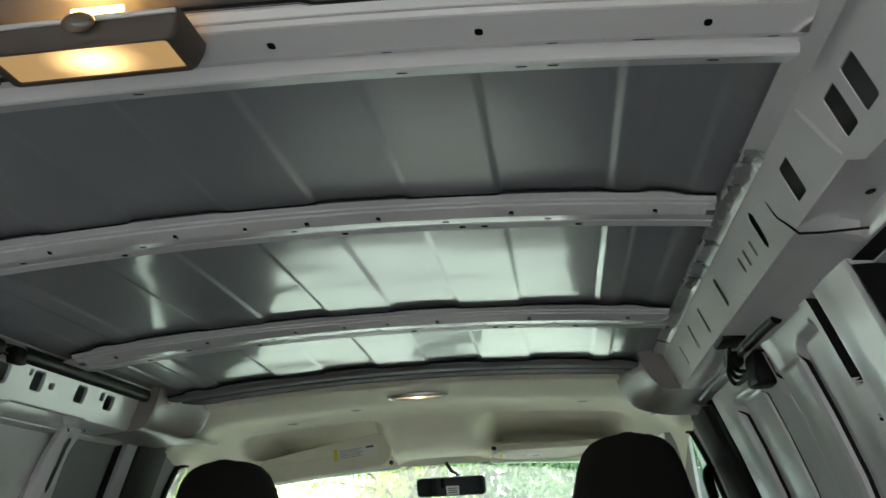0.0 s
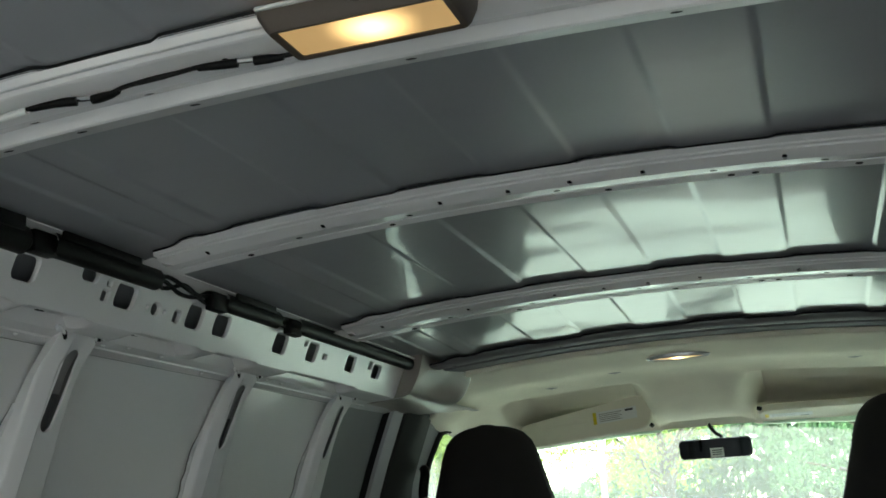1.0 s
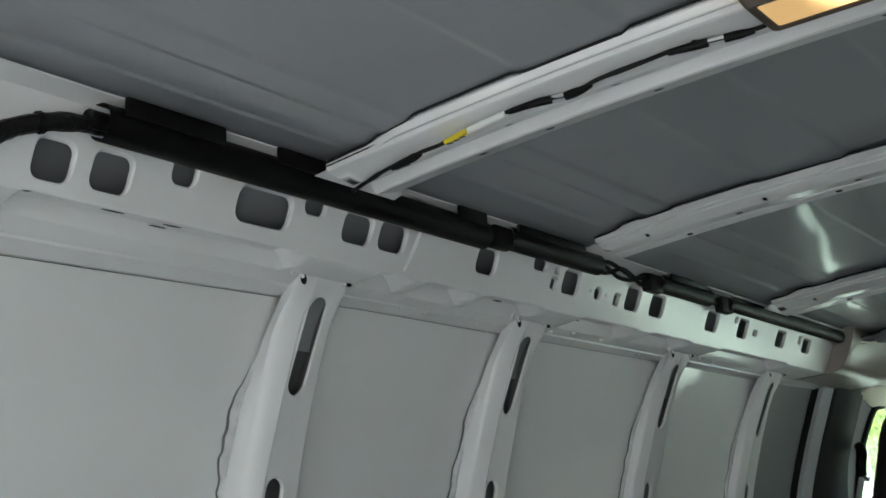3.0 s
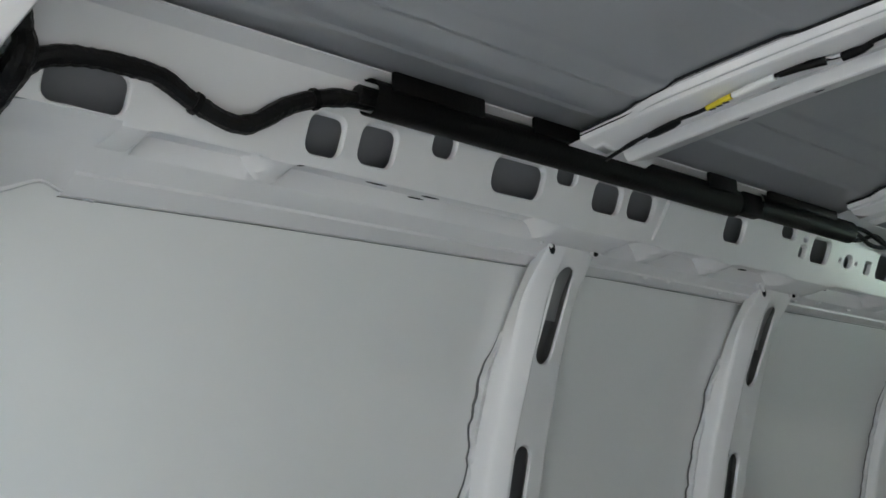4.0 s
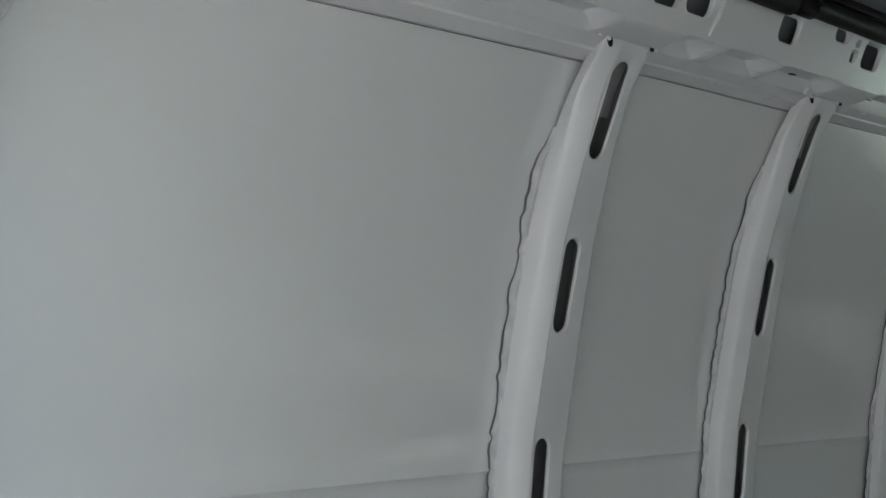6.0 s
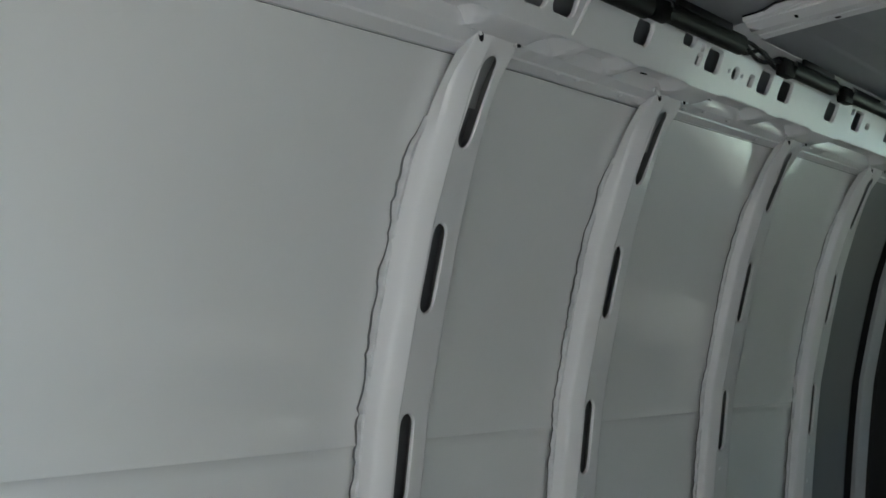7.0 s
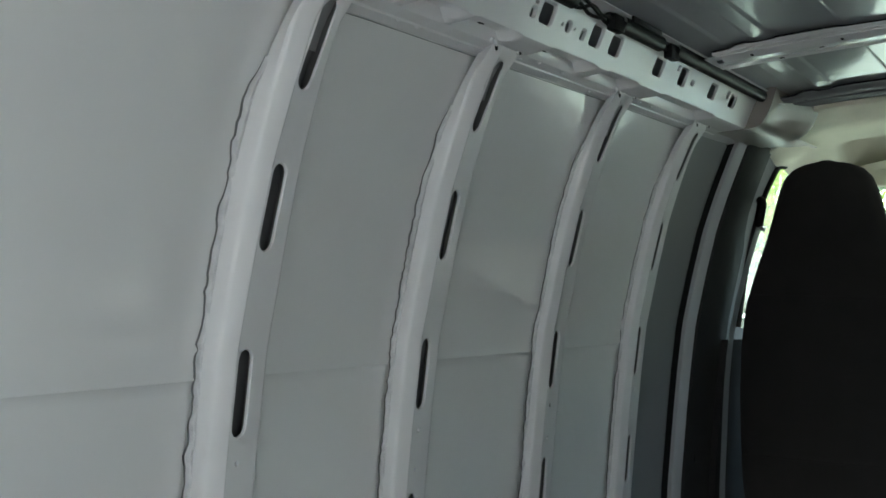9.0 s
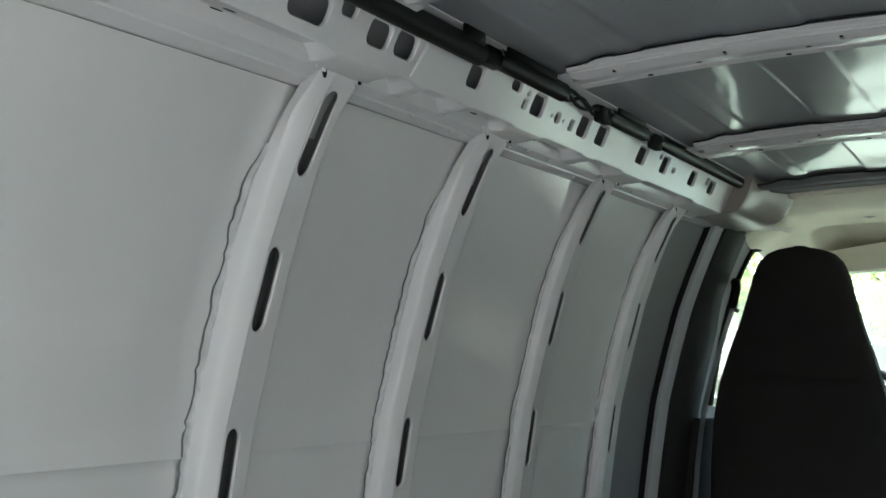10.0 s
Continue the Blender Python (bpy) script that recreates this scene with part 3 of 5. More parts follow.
        rows[2].append(at(-0.0480 - 0.0044 * fade + 1.5 * wob * fade, 0.0405 + 0.9 * wob * fade, z))
        rows[3].append(at(-0.0485 - 0.0041 * fade + 1.6 * wob * fade, 0.050, z))
    grid(bm, rows)
    part("sealer_flange", bm, SEALER, root, "ragged grey sealed flange")
    bm = bmesh.new()
    rows = [[], []]
    for z, wob in edge_line:
        w = 0.0022 + 0.0018 * noise.noise((seed * 7.3, 0, z * 22))
        k = 1 - ease(1.10, 1.15, z)
        rows[0].append(at(-0.0480 - 0.0035 * k + 1.6 * wob, 0.0485, z))
        rows[1].append(at(-0.0490 - 0.0050 * k + 1.6 * wob - w * k, 0.0492, z))
    grid(bm, rows)
    part("sealant_gap", bm, JOINT_SHADE, root, "thin dark gap along the flange")
    # crimped top tabs
    for dy, out in ((-0.047, -1), (0.043, 1)):
        bm = bmesh.new()
        x, y, z = at(dy, 0.004, 1.2475)
        tube(bm, curve_points([(x, y - out * 0.006, z - 0.006), (x, y, z + 0.002), (x - sg * 0.001, y + out * 0.008, z + 0.004), (x - sg * 0.001, y + out * 0.013, z + 0.0005), (x, y + out * 0.011, z - 0.003)], 4), 0.0026, 8)
        part("crimped_tab", bm, PAINT, root)
    # black patches paint the shade under the tabs and in the top notch
    for dy, zc, ry, rz in ((-0.044, 1.2405, 0.0055, 0.0075), (0.044, 1.2445, 0.006, 0.004)):
        bm = bmesh.new()
        c = Vector(at(dy, 0.001, zc)) - Vector((sg * 0.004, 0, 0))
        vs = grid(bm, [[c + Vector((sg * k * 0.002, ry * k * math.cos(t), rz * k * math.sin(t))) for t in np.linspace(0, 2 * math.pi, 11)[:-1]] for k in (1.0, 0.1)], close_u=True)
        bm.faces.new(vs[-1])
        part("notch_shade", bm, RUBBER_SHADE, root, "black patch painting shade under the crimped tab")
    bm = bmesh.new()
    x = abs(at(0.0, 0.0, 1.2535)[0])
    grid(bm, [[(sg * (x - 0.004 + 0.010 * math.sin(t)), y0 - 0.010 + 0.016 * math.cos(t) * k, 1.2528) for t in np.linspace(0, math.pi, 9)] for k in (1.0, 0.05)])
    part("notch_shade", bm, RUBBER_SHADE, root, "black patch painting shade in the pillar top notch")
    return root


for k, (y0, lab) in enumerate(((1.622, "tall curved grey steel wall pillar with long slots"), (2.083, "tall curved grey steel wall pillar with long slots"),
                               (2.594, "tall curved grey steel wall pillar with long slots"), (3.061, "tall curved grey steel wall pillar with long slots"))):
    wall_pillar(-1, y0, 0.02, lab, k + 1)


# ---------------------------------------------------------------- rear door frame and left rear corner
OPENING = [(0.0, 1.272), (0.25, 1.268), (0.40, 1.257), (0.486, 1.246), (0.54, 1.236), (0.59, 1.222), (0.635, 1.203), (0.685, 1.180), (0.735, 1.160), (0.776, 1.136), (0.808, 1.085), (0.825, 1.0), (0.835, 0.85), (0.842, 0.6), (0.848, 0.3), (0.848, -0.04)]
SHELL = [(0.0, 1.40), (0.30, 1.39), (0.46, 1.38), (0.58, 1.367), (0.66, 1.345), (0.72, 1.30), (0.75, 1.265), (0.785, 1.21), (0.81, 1.16), (0.83, 1.11), (0.85, 1.05), (0.875, 0.95), (0.90, 0.82), (0.925, 0.6), (0.94, 0.3), (0.945, -0.04)]
bm = bmesh.new()
for sg in (-1, 1):
    rows = []
    for k, y in ((0.16, 0.850), (0.03, 0.849), (0.008, 0.846), (0.0, 0.840), (0.0, 0.815), (0.0, 0.790), (0.0, 0.768), (0.012, 0.760), (0.05, 0.757), (0.5, 0.755), (0.55, 0.750), (1.0, 0.748), (1.0, 0.84)):
        rows.append(curve_points([(sg * (a[0] + (b[0] - a[0]) * k), y, a[1] + (b[1] - a[1]) * k) for a, b in zip(OPENING, SHELL)], 4))
    grid(bm, rows)
frame_ob = tagged(finish("door_frame_rear", bm, PAINT), "light grey painted rear door frame with rounded corners", "door frame", kind="structure")
bm = bmesh.new()
box(bm, -0.003, 0.003, -0.0105, 0.0105, -0.003, 0.003, 0.002)
slot_ob = part("latch_slot", bm, RUBBER_SHADE, frame_ob, "dark latch slot")
slot_ob.matrix_world = Matrix.Translation((-0.6635, 0.815, 1.1893))


def rear_door(sg):
    """One rear barn door, added out of view; its swing shapes the sky light coming in."""
    root = thing("rear_door", (sg * 0.88, 0.72, 0.0), "light grey rear door added out of view to shape the light", "door", "rear doors")
    m = Matrix.Translation((sg * 0.885, 0.735, 0.0)) @ Matrix.Rotation(radians(95 if sg > 0 else 62), 4, "Z")
    bm = bmesh.new()
    for x in (0.0, 0.05):
        bm2 = [m @ Vector((sg * x, -0.74 * u, z)) for u, z in round_hole(0.5, 0.60, 1.0, 1.16, 0.10, 5)]
        bm.faces.new([bm.verts.new(p) for p in bm2])
    loop = round_hole(0.5, 0.60, 1.0, 1.16, 0.10, 5)
    grid(bm, [[m @ Vector((sg * x, -0.74 * u, z)) for u, z in loop] for x in (0.0, 0.05)], close_u=True)
    part("panel", bm, PAINT, root)
    for z in (0.25, 0.95):
        bm = bmesh.new()
        p = m @ Vector((0, 0.02, z))
        tube(bm, [p + Vector((0, 0, -0.04)), p + Vector((0, 0, 0.04))], 0.012, 10)
        part("hinge", bm, STEEL, root)
    return root


rear_door(-1)
rear_door(1)


def rear_corner():
    """Pressed inner panel of the left rear corner: from its ragged edge on the outer skin up to the rail and the rear door frame."""
    root = thing("rear_corner_panel", (-0.8, 0.86, 0.4), "pressed light grey corner panel beside the rear doors", "panel")
    edge = [(0.868, 0.0), (0.866, 0.5), (0.860, 0.80), (0.860, 0.946), (0.862, 1.05), (0.869, 1.10), (0.880, 1.135), (0.893, 1.166), (0.889, 1.180), (0.908, 1.192),
            (0.922, 1.204), (0.949, 1.216), (0.974, 1.2265), (0.992, 1.2215), (1.026, 1.2175)]
    mid = [(0.835, 0.846, 0.0), (0.83, 0.846, 0.5), (0.835, 0.846, 0.80), (0.823, 0.848, 0.946), (0.802, 0.851, 1.05), (0.780, 0.853, 1.11), (0.758, 0.856, 1.16), (0.746, 0.866, 1.195), (0.736, 0.880, 1.222),
           (0.728, 0.896, 1.238), (0.722, 0.915, 1.248), (0.716, 0.94, 1.254), (0.712, 0.965, 1.250), (0.711, 0.985, 1.2445), (0.7105, 1.024, 1.2435)]
    rim = [(0.825, 0.83, 0.0), (0.82, 0.828, 0.5), (0.825, 0.830, 0.80), (0.810, 0.834, 0.946), (0.788, 0.838, 1.05), (0.762, 0.840, 1.115), (0.735, 0.846, 1.175), (0.720, 0.862, 1.215), (0.704, 0.880, 1.245),
           (0.690, 0.894, 1.262), (0.662, 0.905, 1.258), (0.6465, 0.935, 1.2575), (0.6450, 0.96, 1.2570), (0.6443, 0.985, 1.2562), (0.6442, 1.020, 1.2550)]
    rng = random.Random(5)
    loops = [[Vector((-wall_x(z, 0.047) + rng.uniform(-0.0006, 0.0006), y + rng.uniform(-0.0015, 0.0015), z)) for y, z in edge]]
    loops += [[Vector((-x, y, z)) for x, y, z in lp] for lp in (mid, rim)]
    fine = [curve_points(lp, 5) for lp in loops]
    bm = bmesh.new()
    rows = [[p + Vector((-0.001, 0.0012, -0.0012)) for p in fine[0]], [p + Vector((0.0042, 0.0, -0.001)) for p in fine[0]]]
    for a, b in zip(fine, fine[1:]):
        for k in (0.06, 0.25, 0.5, 0.75, 0.94):
            rows.append([p.lerp(q, k) for p, q in zip(a, b)])
    rows.append(fine[-1])
    grid(bm, rows)
    part("pressed_sheet", bm, PAINT, root)
    # upright behind the harness, out to the door frame and up to the roof
    bm = bmesh.new()
    line = curve_points([(-x, y, z) for x, y, z in rim[:10]] + [(-0.672, 0.900, 1.30), (-0.655, 0.900, 1.345)], 4)
    grid(bm, [[p + Vector((-0.001, 0.001, 0)) for p in line], [p + Vector((-0.010, 0.010 - 0.028 * ease(1.13, 1.22, p.z), 0.0)) for p in line], [Vector((p.x - 0.03, 0.868 - 0.019 * ease(1.13, 1.22, p.z), p.z)) for p in line]])
    part("upright", bm, PAINT, root)
    return root


rear_corner()
# upper flange that closes the rail to the roof at the rear corner
bm = bmesh.new()
grid(bm, [[(-x, y, z) for y in np.linspace(0.80, 0.90, 8)] for x, z in ((0.660, 1.30), (0.612, 1.334), (0.60, 1.3385), (0.588, 1.340), (0.588, 1.342), (0.70, 1.345))])
tagged(finish("trim_rear_flange", bm, PAINT), "grey flange along the roof edge", "trim", kind="structure")


# ---------------------------------------------------------------- wiring on the left side
def harness():
    root = thing("wiring_harness", (-0.78, 0.84, 0.4), "thick black taped wiring harness with a branch", "wiring")
    bm = bmesh.new()
    pts = curve_points([(-0.815, 0.838, 0.30), (-0.812, 0.838, 0.70), (-0.800, 0.840, 0.94), (-0.790, 0.843, 1.02), (-0.776, 0.845, 1.077), (-0.761, 0.845, 1.094), (-0.748, 0.845, 1.113), (-0.746, 0.846, 1.135), (-0.740, 0.848, 1.153), (-0.730, 0.852, 1.171), (-0.706, 0.868, 1.204), (-0.688, 0.877, 1.224), (-0.658, 0.888, 1.246), (-0.630, 0.893, 1.268), (-0.618, 0.896, 1.285), (-0.615, 0.892, 1.300), (-0.604, 0.886, 1.318), (-0.585, 0.876, 1.345)], 8)
    tube(bm, pts, [0.0085 + 0.004 * math.exp(-((p.z - 1.27) / 0.02) ** 2) for p in pts], 10, wob=0.06)
    part("trunk_run", bm, TAPE, root)
    bm = bmesh.new()
    pts = curve_points([(-0.650, 0.889, 1.256), (-0.627, 0.905, 1.278), (-0.623, 0.928, 1.288), (-0.622, 0.955, 1.292), (-0.622, 0.98, 1.293), (-0.622, 1.012, 1.291), (-0.625, 1.050, 1.276), (-0.624, 1.095, 1.268), (-0.618, 1.14, 1.296), (-0.610, 1.18, 1.310), (-0.604, 1.225, 1.315)], 8)
    tube(bm, pts, 0.0088, 10, wob=0.07)
    part("rail_run", bm, TAPE, root)
    for y in (1.05, 1.165):
        bm = bmesh.new()
        i = min(range(len(pts)), key=lambda k: abs(pts[k].y - y))
        tube(bm, [pts[i - 1], pts[i]], 0.0105, 10)
        part("tape_wrap", bm, BLACK, root)
    return root


harness()


def conduit(y0, y1, z, r, flaps, label):
    """Split plastic wire cover clipped along the rail's top edge."""
    root = thing("wire_cover", (-0.60, y0, z), label, "wire cover", "wire covers")
    bm = bmesh.new()
    n = 14
    rows = []
    for y in np.linspace(y0, y1, 16):
        rows.append([(-0.600 + r * math.cos(a) * 0.9, y, z + 0.004 * 0 + r * math.sin(a)) for a in np.linspace(-2.6, 1.9, n)] + [(-0.600 - 0.4 * r, y, z + 1.35 * r)])
    grid(bm, rows)
    bmesh.ops.solidify(bm, geom=bm.faces[:], thickness=0.002)
    part("shell", bm, BLACK, root)
    for ya, yb, h in flaps:
        bm = bmesh.new()
        box(bm, -0.587, -0.581, ya, yb, z + 0.3 * r, z + r + h, 0.002)
        part("flap", bm, BLACK, root)
    bm = bmesh.new()
    tube(bm, [(-0.602, y0 - 0.012, z), (-0.602, y1 + 0.012, z)], r * 0.55, 8)
    part("loom", bm, TAPE, root)
    return root


conduit(1.215, 1.815, 1.3165, 0.0185, [(1.232, 1.352, 0.007), (1.425, 1.50, 0.006), (1.74, 1.80, 0.006)], "long black plastic wire cover on the side rail")
conduit(1.868, 2.112, 1.3235, 0.0165, [(1.875, 2.05, 0.001)], "short black plastic wire cover on the side rail")
conduit(2.312, 2.505, 1.3245, 0.0155, [(2.33, 2.47, 0.001)], "short black plastic wire cover on the side rail")
conduit(2.585, 3.195, 1.3270, 0.0150, [], "long dark grey wire cover on the side rail")


def loose_wires(y0, y1, seed):
    rng = random.Random(seed)
    root = thing("cable", (-0.60, y0, 1.325), "thin black cables between two wire covers", "cable", "loose cables")
    for k in range(3):
        bm = bmesh.new()
        pts = [(-0.602 + rng.uniform(-0.007, 0.006), y, 1.324 + rng.uniform(-0.008, 0.010)) for y in np.linspace(y0, y1, 6)]
        tube(bm, curve_points(pts, 4), 0.0035, 7)
        part("strand", bm, TAPE, root)
    bm = bmesh.new()
    box(bm, -0.610, -0.592, y1 - 0.05, y1 - 0.005, 1.305, 1.335, 0.003)
    part("clip", bm, BLACK, root)
    return root


loose_wires(1.80, 1.88, 1)
loose_wires(2.10, 2.32, 2)
loose_wires(2.49, 2.60, 3)


# ---------------------------------------------------------------- cargo lamp and its cable
def cargo_lamp():
    cx, cy, zb = 0.011, 1.472, 1.3255
    root = thing("cargo_lamp", (cx, cy, zb), "lit rectangular cargo lamp in a brown plastic housing", "lamp")

    def ring(hx, hy, z, n=5, r=0.006, oy=0.0):
        return [(cx + u, cy + oy + v, z) for u, v in round_hole(0, 0, 2 * hx, 2 * hy, r, n)]
    bm = bmesh.new()
    grid(bm, [ring(0.0695, 0.0245, zb + 0.004, r=0.003), ring(0.0695, 0.0245, zb, r=0.003), ring(0.0755, 0.0295, zb - 0.001), ring(0.078, 0.0315, zb + 0.002), ring(0.083, 0.034, zb + 0.012, oy=-0.002), ring(0.084, 0.035, zb + 0.020, oy=-0.002)], close_u=True)
    part("housing", bm, LAMPBOX, root)
    bm = bmesh.new()
    rows = [ring(0.0694, 0.0244, zb + 0.001, r=0.003), ring(0.05, 0.014, zb + 0.001), ring(0.025, 0.006, zb + 0.001, r=0.004)]
    vs = grid(bm, rows, close_u=True)
    bm.faces.new(vs[-1])
    part("lens", bm, glow("lit_lamp_lens", (1.0, 0.60, 0.26), 0.046, 0.85, (cx + 0.003, cy - 0.001, zb), 0.046), root, "glowing frosted lens")
    bm = bmesh.new()
    bmesh.ops.create_uvsphere(bm, u_segments=16, v_segments=8, radius=0.010, matrix=Matrix.Translation((cx + 0.008, cy - 0.043, zb + 0.0125)) @ Matrix.Diagonal((1.35, 0.6, 0.85, 1)))
    part("switch_dome", bm, material("smoked_switch_plastic", (0.16, 0.13, 0.11), 0.18, mottle=0.05, coat=0.8), root, "glossy smoked plastic switch dome")
    bm = bmesh.new()
    tube(bm, [(cx + 0.000, cy - 0.036, zb + 0.0245), (cx + 0.040, cy - 0.036, zb + 0.0245)], 0.0026, 8)
    part("bulb", bm, glow("lit_bulb", (1.0, 0.58, 0.18), 5.0), root, "glowing bulb above the housing")
    bm = bmesh.new()
    box(bm, cx - 0.082, cx + 0.082, cy - 0.0400, cy - 0.036, zb + 0.0155, zb + 0.0190, 0.001)
    part("rear_lip", bm, WHITE, root, "thin pale rear lip")
    return root


cargo_lamp()


def lamp_cable():
    root = thing("lamp_cable", (-0.35, 1.53, 1.34), "thin black cable with connectors and a yellow tag", "cable")

    def on_bow(x, dy, lift=0.0045):
        return (x, 1.513 + dy, 1.346 - 0.08 * x * x - 0.003 - lift)
    sway = [(-0.578, 0.022), (-0.555, 0.016), (-0.521, 0.007), (-0.481, 0.002), (-0.458, -0.001), (-0.437, 0.0), (-0.415, -0.003), (-0.388, -0.008), (-0.342, -0.0125), (-0.305, -0.012),
            (-0.279, -0.003), (-0.258, -0.003), (-0.236, -0.009), (-0.195, -0.010), (-0.155, -0.012), (-0.126, -0.006), (-0.087, 0.002), (-0.07, 0.0)]
    bm = bmesh.new()
    tube(bm, curve_points([on_bow(x, dy, 0.0028) for x, dy in sway], 5), 0.0022, 8)
    part("wire", bm, TAPE, root)

    def sleeve(xa, xb, radii, mat, name, label=""):
        b2 = bmesh.new()
        xs_ = np.linspace(xa, xb, len(radii))
        tube(b2, [on_bow(x, lerp(sway, x), max(radii)) for x in xs_], radii, 10)
        part(name, b2, mat, root, label)
    sleeve(-0.548, -0.520, [0.00213, 0.00279, 0.00279, 0.00213], TAPE, "tape_wrap")
    sleeve(-0.505, -0.460, [0.00246, 0.00426, 0.00443, 0.00443, 0.00459, 0.00295], BLACK, "connector")
    sleeve(-0.425, -0.392, [0.00295, 0.00328, 0.00328, 0.00312], YELLOW, "tag", "yellow paper tag")
    sleeve(-0.390, -0.340, [0.00361, 0.00377, 0.00377, 0.00361], WHITE, "label", "white paper label")
    sleeve(-0.336, -0.290, [0.00197, 0.00279, 0.00344, 0.00426, 0.00426], BLACK, "connector")
    sleeve(-0.290, -0.276, [0.00230, 0.00230], STEEL, "ferrule")
    sleeve(-0.276, -0.246, [0.00443, 0.00459, 0.00377, 0.00246], BLACK, "connector")
    sleeve(-0.232, -0.185, [0.00213, 0.00262, 0.00262, 0.00213], TAPE, "tape_wrap")
    sleeve(-0.162, -0.126, [0.00230, 0.00361, 0.00410, 0.00410], BLACK, "connector")
    sleeve(-0.126, -0.112, [0.00246, 0.00246], STEEL, "ferrule")
    sleeve(-0.112, -0.086, [0.00410, 0.00410, 0.00279], BLACK, "connector")
    for k in range(3):
        b2 = bmesh.new()
        xk = -0.418 + 0.009 * k
        p = on_bow(xk, lerp(sway, xk), 0.0070)
        box(b2, p[0] - 0.0035, p[0] + 0.0035, p[1] - 0.0012, p[1] + 0.0012, p[2] - 0.0004, p[2] + 0.0004)
        part("print_bar", b2, INK, root)
    return root


lamp_cable()


# ---------------------------------------------------------------- cab: end caps, headliner, visors, mirror
def end_cap(sg):
    """Flared moulded scoop that carries the rail's end into the headliner."""
    root = thing("rail_end_cap", (sg * 0.65, 3.2, 1.23), "taupe grey moulded plastic cap over the rail end", "trim", "rail end caps")
    if sg > 0:
        back = [(0.539, 1.352), (0.543, 1.335), (0.552, 1.308), (0.571, 1.278), (0.600, 1.259), (0.680, 1.256), (0.80, 1.256)]
        fore = [(0.498, 1.345), (0.501, 1.320), (0.510, 1.285), (0.530, 1.254), (0.567, 1.235), (0.64, 1.226), (0.80, 1.226)]
        hold = [(0.597, 1.345), (0.601, 1.332), (0.608, 1.312), (0.616, 1.290), (0.624, 1.272), (0.680, 1.262), (0.80, 1.258)]
    else:
        back = [(0.566, 1.352), (0.570, 1.335), (0.578, 1.307), (0.593, 1.276), (0.616, 1.253), (0.690, 1.244), (0.80, 1.242)]
        fore = [(0.512, 1.347), (0.515, 1.327), (0.523, 1.299), (0.542, 1.267), (0.580, 1.246), (0.66, 1.237), (0.80, 1.238)]
        hold = [(0.611, 1.345), (0.614, 1.332), (0.628, 1.300), (0.638, 1.275), (0.646, 1.256), (0.690, 1.248), (0.80, 1.232)]

    def line(pts, y):
        return curve_points([(sg * x, y, z) for x, z in pts], 4)
    rows = [line(hold, 3.207), [p.lerp(q, 0.96) for p, q in zip(line(hold, 3.204), line(back, 3.204))]]
    a_, b_ = line(back, 0), line(fore, 0)
    for y, k in ((3.206, 0.0), (3.212, -0.03), (3.235, -0.06), (3.26, -0.05), (3.29, 0.02), (3.32, 0.16), (3.35, 0.36), (3.38, 0.62), (3.405, 0.86), (3.42, 0.97), (3.43, 1.0), (3.438, 0.96), (3.442, 0.75)):
        rows.append([Vector((p.x + (q.x - p.x) * k, y + 0.06 * ease(0.58, 0.72, abs(p.x)) * (y > 3.22), p.z + (q.z - p.z) * k)) for p, q in zip(a_, b_)])
    bm = bmesh.new()
    grid(bm, rows)
    part("shell", bm, TAUPE, root)
    return root


end_cap(-1)
end_cap(1)


def liner_z(x, y):
    s = abs(x)
    z = 1.337 - 0.09 * x * x - 0.075 * ease(0.54, 0.73, s) - 0.020 * ease(3.41, 3.60, y) - 0.130 * ease(3.64, 4.12, y)
    z += 0.075 * ease(0.13, 0.18, s) * (1 - ease(0.47, 0.56, s)) * ease(3.75, 3.82, y) * (1 - ease(4.06, 4.13, y))
    z += (0.045 * ease(3.86, 4.12, y) - 0.022) * (1 - ease(0.10, 0.15, s)) * ease(3.74, 3.82, y)
    return z


bm = bmesh.new()
hx = np.linspace(-0.70, 0.70, 71)
def liner_y(x, y):
    return y + 0.16 * ease(0.54, 0.64, abs(x)) * (4.14 - y) / 0.73


rows = [[(x, liner_y(x, 3.415), liner_z(x, 3.41) + 0.022) for x in hx], [(x, liner_y(x, 3.403), liner_z(x, 3.41) + 0.012) for x in hx], [(x, liner_y(x, 3.405), liner_z(x, 3.41) + 0.003) for x in hx]]
rows += [[(x, liner_y(x, y), liner_z(x, y)) for x in hx] for y in np.linspace(3.41, 4.14, 44)]
grid(bm, rows)
liner = tagged(finish("headliner", bm, CREAM), "cream cloth moulded headliner with visor recesses", "headliner")
for x, y in ((-0.37, 3.70), (0.42, 3.66), (-0.18, 3.62)):
    bm = bmesh.new()
    z = liner_z(x, y) - 0.002
    grid(bm, [[(x + 0.018 * k * math.cos(a), y + 0.010 * k * math.sin(a), z - 0.003 * (1 - k)) for a in np.linspace(0, 2 * math.pi, 17)[:-1]] for k in (1.0, 0.8, 0.02)], close_u=True)
    part("plug", bm, TAUPE, liner, "small oval plug")


def dome_lamp():
    root = thing("dome_lamp", (0.0, 3.535, 1.333), "oval chrome-rimmed dome lamp with a warm glow", "lamp")
    cy, z = 3.517, 1.328
    bm = bmesh.new()
    grid(bm, [[(0.080 * k * math.cos(a), cy + 0.030 * k * math.sin(a), z - d) for a in np.linspace(0, 2 * math.pi, 33)[:-1]] for k, d in ((1.0, -0.004), (1.0, 0.004), (0.94, 0.008), (0.88, 0.007), (0.86, 0.003))], close_u=True)
    part("bezel", bm, STEEL, root)
    bm = bmesh.new()
